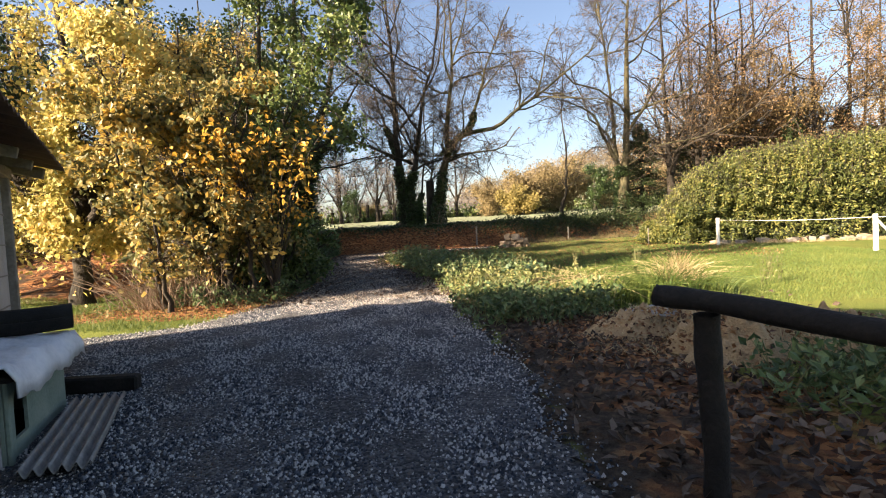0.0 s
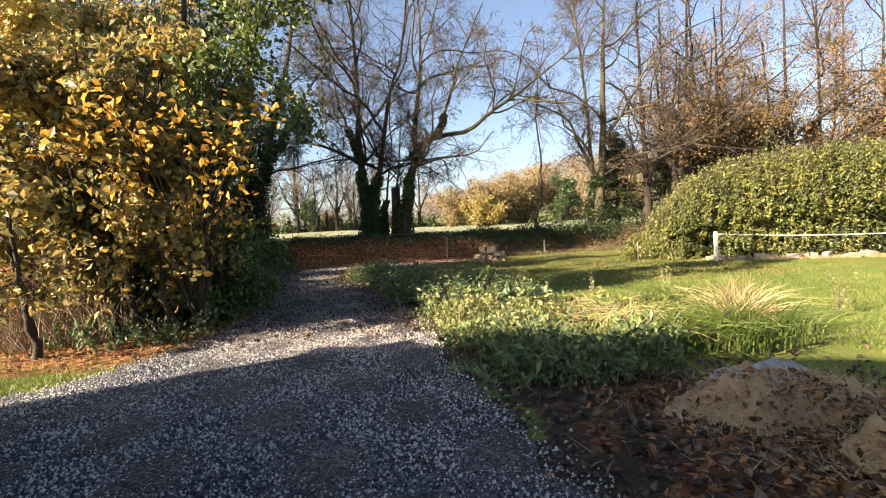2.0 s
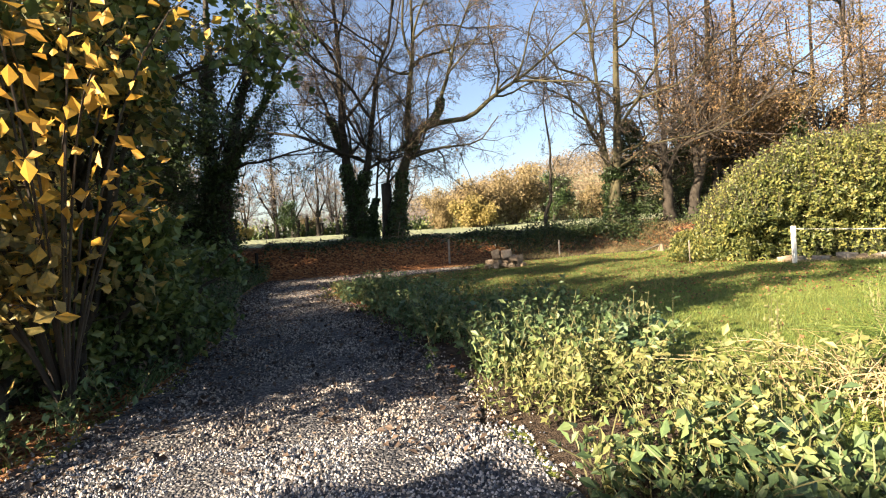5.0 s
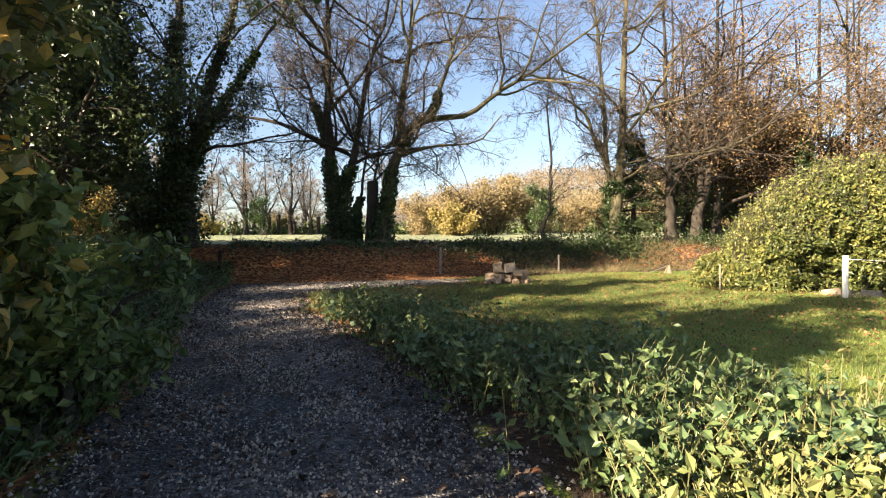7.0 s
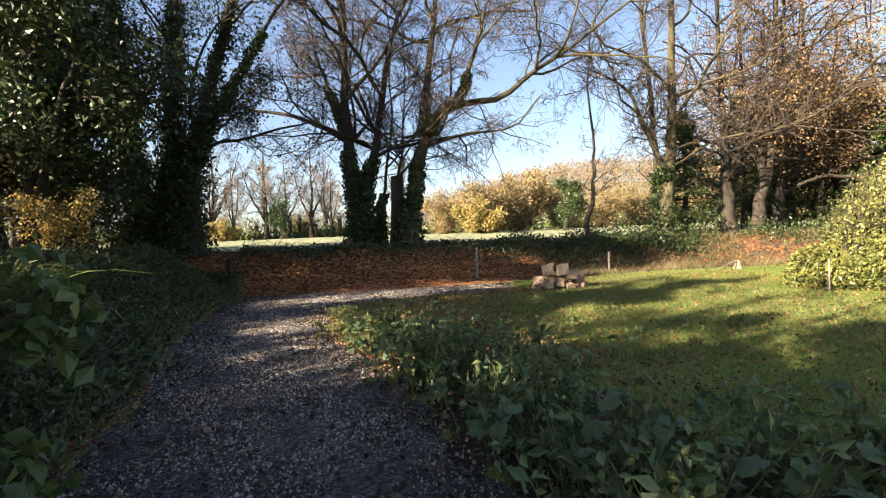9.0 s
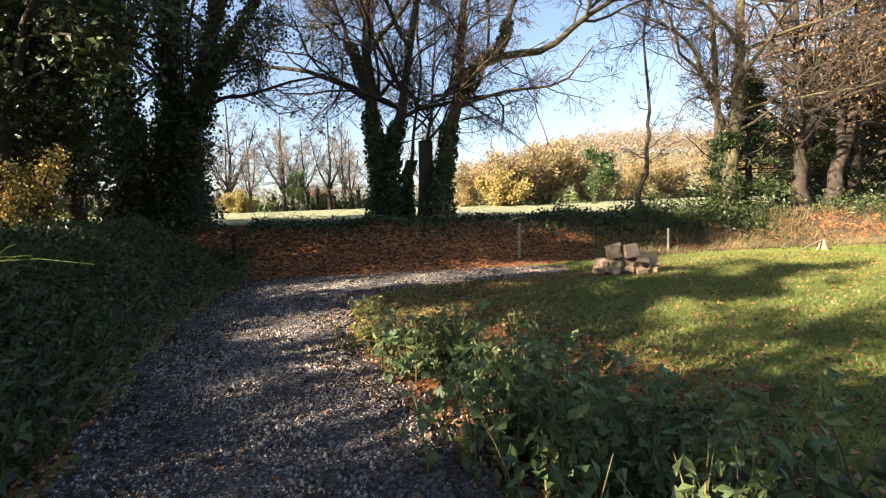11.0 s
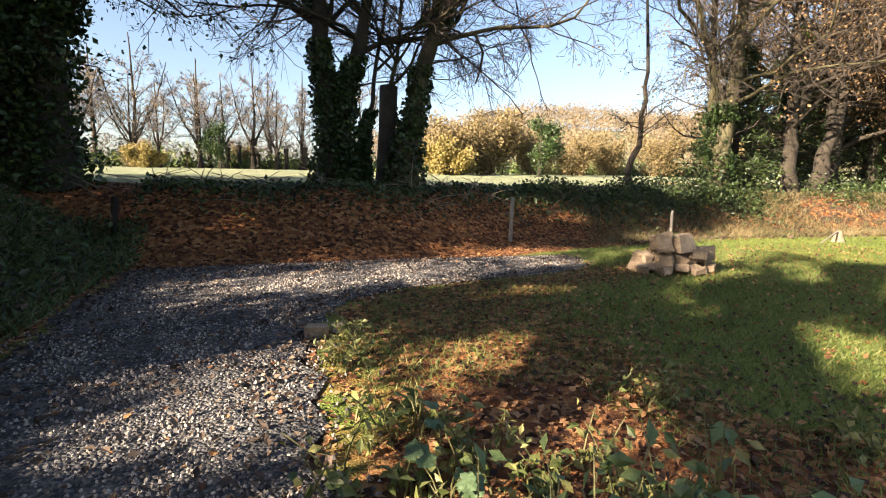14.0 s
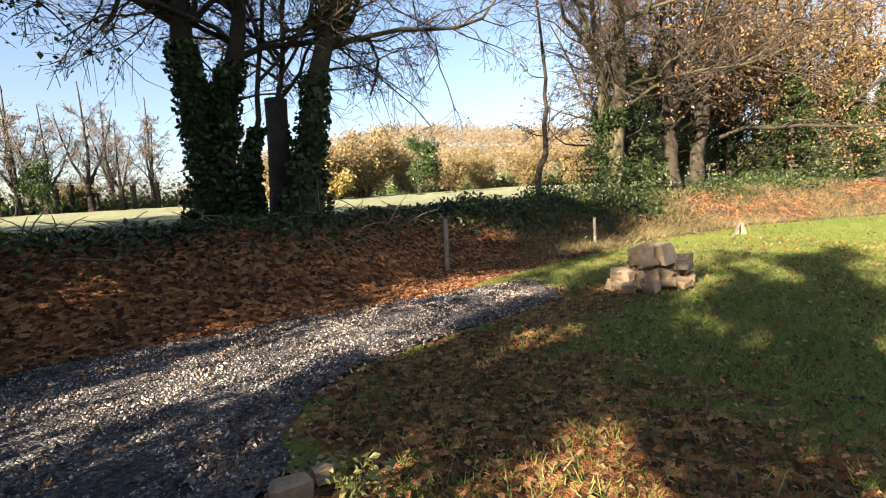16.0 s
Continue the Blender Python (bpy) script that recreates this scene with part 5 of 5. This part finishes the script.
place([tussock("green_tussock", "loose tuft of green grass", 3, 220, 0.55, GRASS, 0.5, 0.2)], [(3.9, 10.6), (3.4, 9.0), (4.4, 10.5), (3.0, 8.7), (4.9, 9.2), (3.8, 8.6), (-5.6, 13.6), (-6.0, 14.6), (-5.4, 15.6), (-5.9, 16.8), (-6.3, 18.2), (-6.6, 19.6)], 0.8, 1.2)


def broad_leaf():
    """A lobed, cupped leaf with a fold, its stalk end at the origin."""
    bm = bmesh.new()
    c = bm.verts.new((0, 0.28, 0.0))
    ring = []
    for i in range(22):
        a = -math.pi / 2 + 2 * math.pi * (i + 0.5) / 22
        r = 0.5 * (1 + 0.10 * math.cos(5 * (a - math.pi / 2))) * (1 - 0.3 * math.exp(-((a + math.pi / 2) / 0.4) ** 2)) + 0.03 * (-1) ** i
        ring.append(bm.verts.new((r * math.cos(a), 0.4 + r * math.sin(a), 0.09 * abs(math.cos(a)) - 0.13 * r * r * 4 * (0.4 + 0.6 * abs(math.sin(2 * a))) + 0.05 * math.sin(5 * a) + 0.025 * (-1) ** i)))
    for i in range(22):
        bm.faces.new((c, ring[i], ring[(i + 1) % 22]))
    me = bpy.data.meshes.new("leaf")
    bm.to_mesh(me)
    bm.free()
    me.materials.append(MALLOW)
    me.polygons.foreach_set("use_smooth", [True] * len(me.polygons))
    return me


LEAF = broad_leaf()


def mallow(seed, n, h, size):
    rng = random.Random(seed)
    e = thing("broad_leaved_plant", Matrix(), "clump of large lobed grey-green leaves on stalks", "plant", "broad-leaved plants")
    for i in range(n):
        a = rng.uniform(0, 6.28)
        q = rng.uniform(0.05, 0.4)
        z = h * rng.uniform(0.35, 1.0) * (1 - 0.6 * q)
        s = smooth_line([(0.08 * math.cos(a), 0.08 * math.sin(a), -0.02), (q * 0.4 * math.cos(a), q * 0.4 * math.sin(a), z * 0.6), (q * math.cos(a), q * math.sin(a), z)], 6)
        raw("stalk", *tubes(s[None], np.full((1, 6), 0.006), 4), STALK, e)
        o = link("leaf", LEAF, e)
        o.matrix_basis = pose(q * math.cos(a), q * math.sin(a), z, rng.uniform(-70, 0), rng.uniform(-35, 35), math.degrees(a) - 90 + rng.uniform(-25, 25)) @ Matrix.Scale(size * rng.uniform(0.6, 1.15), 4)
    return e


place([mallow(s, 15, 0.7, 0.19) for s in (1, 2, 3)],
      [(-0.52, 14.8), (0.09, 14.26), (0.65, 13.81), (2.05, 12.94), (1.22, 11.68), (0.36, 12.01), (1.5, 11.6), (2.3, 12.6), (0.7, 12.1), (2.4, 13.6), (1.2, 9.3), (0.9, 8.8)], 0.7, 1.0, seed=9)
place([mallow(s, 12, 0.42, 0.17) for s in (4, 5)],
      [(-1.2, 18.6), (-1.93, 20.37), (-1.68, 18.67), (-1.26, 18.2), (-1.31, 18.29), (-1.93, 19.61), (-0.94, 17.82), (-1.53, 19.34), (-0.75, 17.6)], 0.7, 1.0, seed=10)
tall = herb("tall_thistle", "tall brown-tipped thistle stalks standing over weeds", 40, 5, 1.0, STALK, 0.06, 0.08, 0.1, 16)
place([tall], [(-1.35, 18.7), (3.0, 11.2), (4.3, 11.3), (6.2, 9.8), (6.6, 10.0), (1.9, 11.9)], 0.8, 1.0, seed=12)

# growth on the left verge and on the bank's crest
vp = scatter(70000, -9, -3.3, 12.2, 27.5, lambda x, y, r: (np.interp(y, LEFT_Y, LEFT_X) - x > 0.15) & (r.uniform(size=len(x)) < 0.9 * np.exp(-((np.interp(y, LEFT_Y, LEFT_X) - x - 1.5) / 1.6) ** 2)), RNG)
v, f = blades(with_z(vp), 0.26, 0.022, RNG, 0.7)
tagged(raw("verge_grass", v, f, HERB), "long dark grass and weeds on the shaded bank", "grass", kind="stuff")
v, f = leaves(with_z(vp[1::2], 0.10) + np.abs(RNG.normal(scale=0.07, size=(len(vp[1::2]), 3))) * [0, 0, 1], 0.075, RNG, 0.5, 0.8, 0.6)
tagged(raw("fallen_leaves", v, f, LITTER_DULL), "dull brown leaves caught in the verge growth", "fallen leaves", kind="stuff")
v, f = leaves(with_z(vp[::2] + RNG.normal(scale=0.1, size=vp[::2].shape), 0.12) + np.abs(RNG.normal(scale=0.08, size=(len(vp[::2]), 3))) * [0, 0, 1], 0.09, RNG, 0.5, 0.8, 0.6)
tagged(raw("bank_ivy", v, f, IVY), "dark ivy and bramble leaves on the bank", "undergrowth", kind="stuff")
cp = scatter(60000, -6, 13, 27.8, 33, lambda x, y, r: (r.uniform(size=len(x)) < np.exp(-((y - bank_foot(x) - 2.6 + 0.5 * step((x - 3) / 3)) / 0.8) ** 2) * (0.35 + 0.65 * step((x - 1.5) / 2.5))), RNG)
hh = np.abs(RNG.normal(scale=1.0, size=len(cp))) * (0.07 + 0.22 * step((cp[:, 0] - 2.5) / 4) * (0.6 + 0.4 * np.sin(cp[:, 0] * 1.9)))
v, f = leaves(with_z(cp, 0.03) + np.stack([0 * hh, 0 * hh, hh], 1), 0.12, RNG, 0.4, 0.4, 0.6)
tagged(raw("bramble_growth", v, f, EVERGREEN), "dark bramble and ivy growing along the bank's crest", "undergrowth", kind="stuff")
tp = scatter(60000, 4.5, 24, 28, 35, lambda x, y, r: (y > bank_foot(x) - 0.5) & (y < bank_foot(x) + 3.6) & (r.uniform(size=len(x)) < 0.45 + 0.4 * np.sin(x * 1.3) * np.sin(y * 1.7)), RNG)
v, f = blades(with_z(tp), 0.24, 0.022, RNG, 0.8)
tagged(raw("rank_grass", v, f, RANK), "rough tan and olive grass along the wood's edge", "grass", kind="stuff")
tp = scatter(16000, 9, 26, 31, 36, lambda x, y, r: (y > bank_foot(x) + 1.6) & (r.uniform(size=len(x)) < 0.5 + 0.5 * np.sin(x * 1.9 + y)), RNG)
v, f = leaves(with_z(tp, 0.05) + np.abs(RNG.normal(scale=0.35, size=(len(tp), 3))) * [0, 0, 1], 0.12, RNG, 0.4, 0.4, 0.6)
tagged(raw("bramble_growth", v, f, EVERGREEN), "dark brambles under the wood's edge", "undergrowth", kind="stuff")
k = 200
b = scatter(k, -7, 12, 28.2, 31.5, lambda x, y, r: y > bank_foot(x) + 0.9, RNG)
b = with_z(b, 0.06)
k = len(b)
d = unit(RNG.normal(size=(k, 3)) * [1, 0.6, 0.28]) * RNG.uniform(0.3, 1.1, k)[:, None]
d[:, 2] = np.abs(d[:, 2]) + 0.05
P = np.stack([b, b + d * 0.5 + [0, 0, 0.05], b + d], 1)
tagged(raw("brushwood", *tubes(P, np.full((k, 3), 0.010) * [1.2, 0.9, 0.5], 4), TWIG_PALE), "thin dead sticks and brushwood on the bank", "brushwood", kind="stuff")
for x, y, turn, s in ((12.0, 28.9, 20, 1.0),):
    o = thing("tree_root_stump", pose(x, y, gz(x, y), 0, 0, turn), "small pale broken stump with a dragging branch", "tree stump")
    raw("stump", *tubes(np.array([[(0, 0, -0.05), (0.02, 0, 0.15), (0.05, 0, 0.32), (0.05, 0, 0.34)]]), np.array([[0.2, 0.12, 0.07, 0.02]]), 9), RUBBLE, o)
    raw("branch", *tubes(smooth_line([(-0.1, 0, 0.3), (-0.6, -0.05, 0.22), (-1.5, -0.1, 0.03)], 7)[None], np.linspace(0.035, 0.015, 7)[None], 6), GREYWOOD, o)

# suckers and dead stems at the hazel's foot
k = 240
b = np.stack([RNG.normal(-6.0, 0.6, k), RNG.normal(11.2, 0.3, k)], 1)
b = with_z(b)
d = np.stack([RNG.normal(-0.25, 0.35, k), RNG.normal(-0.1, 0.25, k), RNG.uniform(0.5, 1.3, k)], 1)
P = np.stack([b, b + d * 0.5, b + d * [1.2, 1.2, 0.9]], 1)
tagged(raw("dead_stems", *tubes(P, np.full((k, 3), 0.009) * [1.1, 0.9, 0.5], 4), TWIG_PALE), "pale dead stems fanning from the bush's foot", "dead stems", kind="stuff")

# gold sprays on the sunny side of the hazel
og = np.random.default_rng(77)
sp = thing("gold_hazel_spray", Matrix.Translation((-3.9, 11.6, gz(-3.9, 11.6))), "arching hazel shoots with bright orange-gold leaves", "bush")
ends = np.stack([og.uniform(-1.6, 1.7, 26), og.uniform(-2.1, 0.1, 26), og.uniform(1.9, 3.7, 26)], 1)
s = np.linspace(0, 1, 7)[None, :, None]
P = ends[:, None] * s * [1, 1, 0] + (ends[:, None] * [0, 0, 1]) * np.sin(s * np.pi / 2) ** 0.8
raw("stem", *tubes(P, np.full((26, 7), 0.012) * np.linspace(1.3, 0.4, 7), 5), TWIG, sp)
C = (P[:, 4:].reshape(-1, 3)[:, None] + og.normal(scale=0.16, size=(78, 8, 3))).reshape(-1, 3)
v, f = leaves(C, 0.115, og, 0.35, 0.6, 0.75)
raw("foliage", v, f, ORANGE, sp)

# ---- distance ----
fan = [(0, 0, 0), (0.1, 0, 2.5), (-0.1, 0.1, 5.5), (0.1, 0.1, 11)]
bare = tree("distant_bare_tree", "bare field tree seen across the pasture, twigs greyed for haze", "tree", (-24, 84), [(fan, 0.3, 0.04), ([(0, 0, 2), (1.3, 0, 4.5), (2.3, 0.2, 8)], 0.16, 0.03), ([(0, 0, 2.4), (-1.4, 0, 5), (-2.6, 0.2, 9)], 0.16, 0.03)],
            bark=BARK, twig=HAZE_TWIG, limbs=(9, 0.42, 50, 0.08), branches=(7, 0.5, 48, 0.03), twigs=(6, 0.6, 45, 0), hair=0.016, leaf=(FIELD_TAN, 0.16, 1, 0.2, 0.3), group="field-edge trees")
again(bare, [(-32, 88, 40, 1.5), (-17, 86, 100, 1.2), (-40, 90, 170, 1.5), (-11, 88, 220, 1.3), (-5, 90, 280, 1.2), (-50, 86, 330, 1.5), (-60, 92, 60, 1.6), (3, 92, 140, 1.3), (-27, 95, 200, 1.6), (-45, 70, 90, 1.3), (-36, 76, 15, 1.1), (-29, 80, 75, 1.2), (-20.5, 82, 130, 0.9), (-14, 84, 190, 1.0), (-8, 86, 310, 0.9), (-55, 78, 250, 1.3), (-41, 82, 5, 1.2), (-33, 98, 110, 1.5), (-20, 99, 20, 1.4), (-10, 99, 65, 1.3)])
gold = tree("distant_gold_bush", "broad golden-leaved thicket at the field's edge", "bush", (14, 80), shrub_stems(g, 8, 4.2, 8, 1.2), bark=BARK, twig=HAZE_TWIG,
            limbs=(7, 0.4, 55, 0.05), branches=(5, 0.5, 50, 0), twigs=(2, 0.5, 50, 0), leaf=(FIELD_TAN, 0.28, 16, 0.55, 0.95), start=0.05, rng=g, group="field-edge thickets")
again(gold, [(20, 83, 60, 1.15), (8.5, 82, 130, 0.8), (27, 86, 200, 0.9), (33, 84, 20, 0.75), (40, 88, 250, 0.8), (48, 86, 310, 0.9), (57, 84, 100, 1.0), (66, 86, 10, 1.0), (-13, 92, 10, 0.5), (-22, 80, 90, 0.4)])
yb = tree("distant_yellow_bush", "bright yellow bush at the field's edge", "bush", (11.5, 76), shrub_stems(g, 8, 3.0, 4.5, 1.2), bark=BARK, twig=HAZE_TWIG,
          limbs=(7, 0.4, 55, 0.05), branches=(6, 0.5, 50, 0), twigs=(4, 0.5, 50, 0), leaf=(FIELD_YELLOW, 0.3, 8, 0.4, 0.9), start=0.05, rng=g, group="field-edge thickets")
again(yb, [(-21, 78, 50, 0.6)])
iv = tree("distant_ivy_tree", "small ivy-grown tree standing in the pasture", "tree", (22, 72), [([(0, 0, 0), (0.1, 0, 2), (0, 0, 4), (0.2, 0, 6.5)], 0.3, 0.05), ([(0, 0, 2), (1.2, 0, 3.5), (2.0, 0, 5.5)], 0.15, 0.03)],
          limbs=(9, 0.36, 60, 0.05), branches=(6, 0.5, 50, 0), twigs=(5, 0.5, 50, 0), leaf=(IVY, 0.24, 8, 0.4, 0.9), ivy=(IVY, 1500, 0.7, 0.7))
again(iv, [(-14, 82, 150, 0.8)])


def pollard(x, y, h, seed):
    r = np.random.default_rng(seed)
    e = thing("pollard_tree", Matrix.Translation((x, y, gz(x, y))), "cropped pollard trunk in the distant field hedge", "tree", "row of pollards")
    P = np.array([[(0, 0, 0), (0.1, 0, h * 0.4), (0.05, 0, h * 0.8), (0.1, 0, h)]])
    raw("trunk", *tubes(P, np.array([[0.3, 0.26, 0.3, 0.36]]), 7), BARK, e, smooth=True)
    Q, RQ = shoots(P, np.array([[0.1, 0.1, 0.1, 0.1]]), 26, 4, 0.4, 30, 0.25, 0.8, 0.02, r, 0.15, 1.0)
    raw("crown_wood", *tubes(Q, RQ, 3), HAZE_TWIG, e)


for i in range(9):
    pollard(-19 + i * 2.0 + (i % 3) * 0.4, 88 + (i % 2), 2.0 + 0.35 * (i % 4), i)
# low field hedge and the wooded hill
n = 16000
hx = RNG.uniform(-90, 90, n)
hy = 92 + 3 * np.sin(hx * 0.07) + RNG.normal(scale=0.9, size=n)
hz = height(hx, hy) + np.abs(RNG.normal(scale=1.0, size=n))
v, f = leaves(np.stack([hx, hy, hz], 1), 0.6, RNG)
tagged(raw("field_hedge", v, f, GREENER), "low dark hedge along the far side of the pasture", "hedge", kind="stuff")
cs = np.stack([RNG.uniform(8, 190, 800), RNG.uniform(112, 215, 800)], 1)
cs = cs[cs[:, 1] - 112 > (40 - cs[:, 0]) * 0.8]
C = np.concatenate([blob_points(130, (x, y, float(height(x, y)) + 4.0), (3.6, 3.6, 3.8 + 1.5 * math.sin(x * 3)), RNG, 0.6, seed=i) for i, (x, y) in enumerate(cs)])
v, f = leaves(C, 0.55, RNG)
tagged(raw("far_woods", v, f, FARWOOD), "hazy tan autumn woods on the far hillside", "woods", kind="stuff")
cs = np.stack([RNG.uniform(-170, 12, 420), RNG.uniform(104, 150, 420)], 1)
C = np.concatenate([blob_points(110, (x, y, float(height(x, y)) + 2.4), (3.4, 3.4, 2.6 + 1.2 * math.sin(x * 3)), RNG, 0.5, seed=i) for i, (x, y) in enumerate(cs)])
v, f = leaves(C, 0.5, RNG, wide=0.3)
tagged(raw("far_woods", v, f, HAZE_TWIG), "leafless woods beyond the pasture, greyed for haze", "woods", kind="stuff")
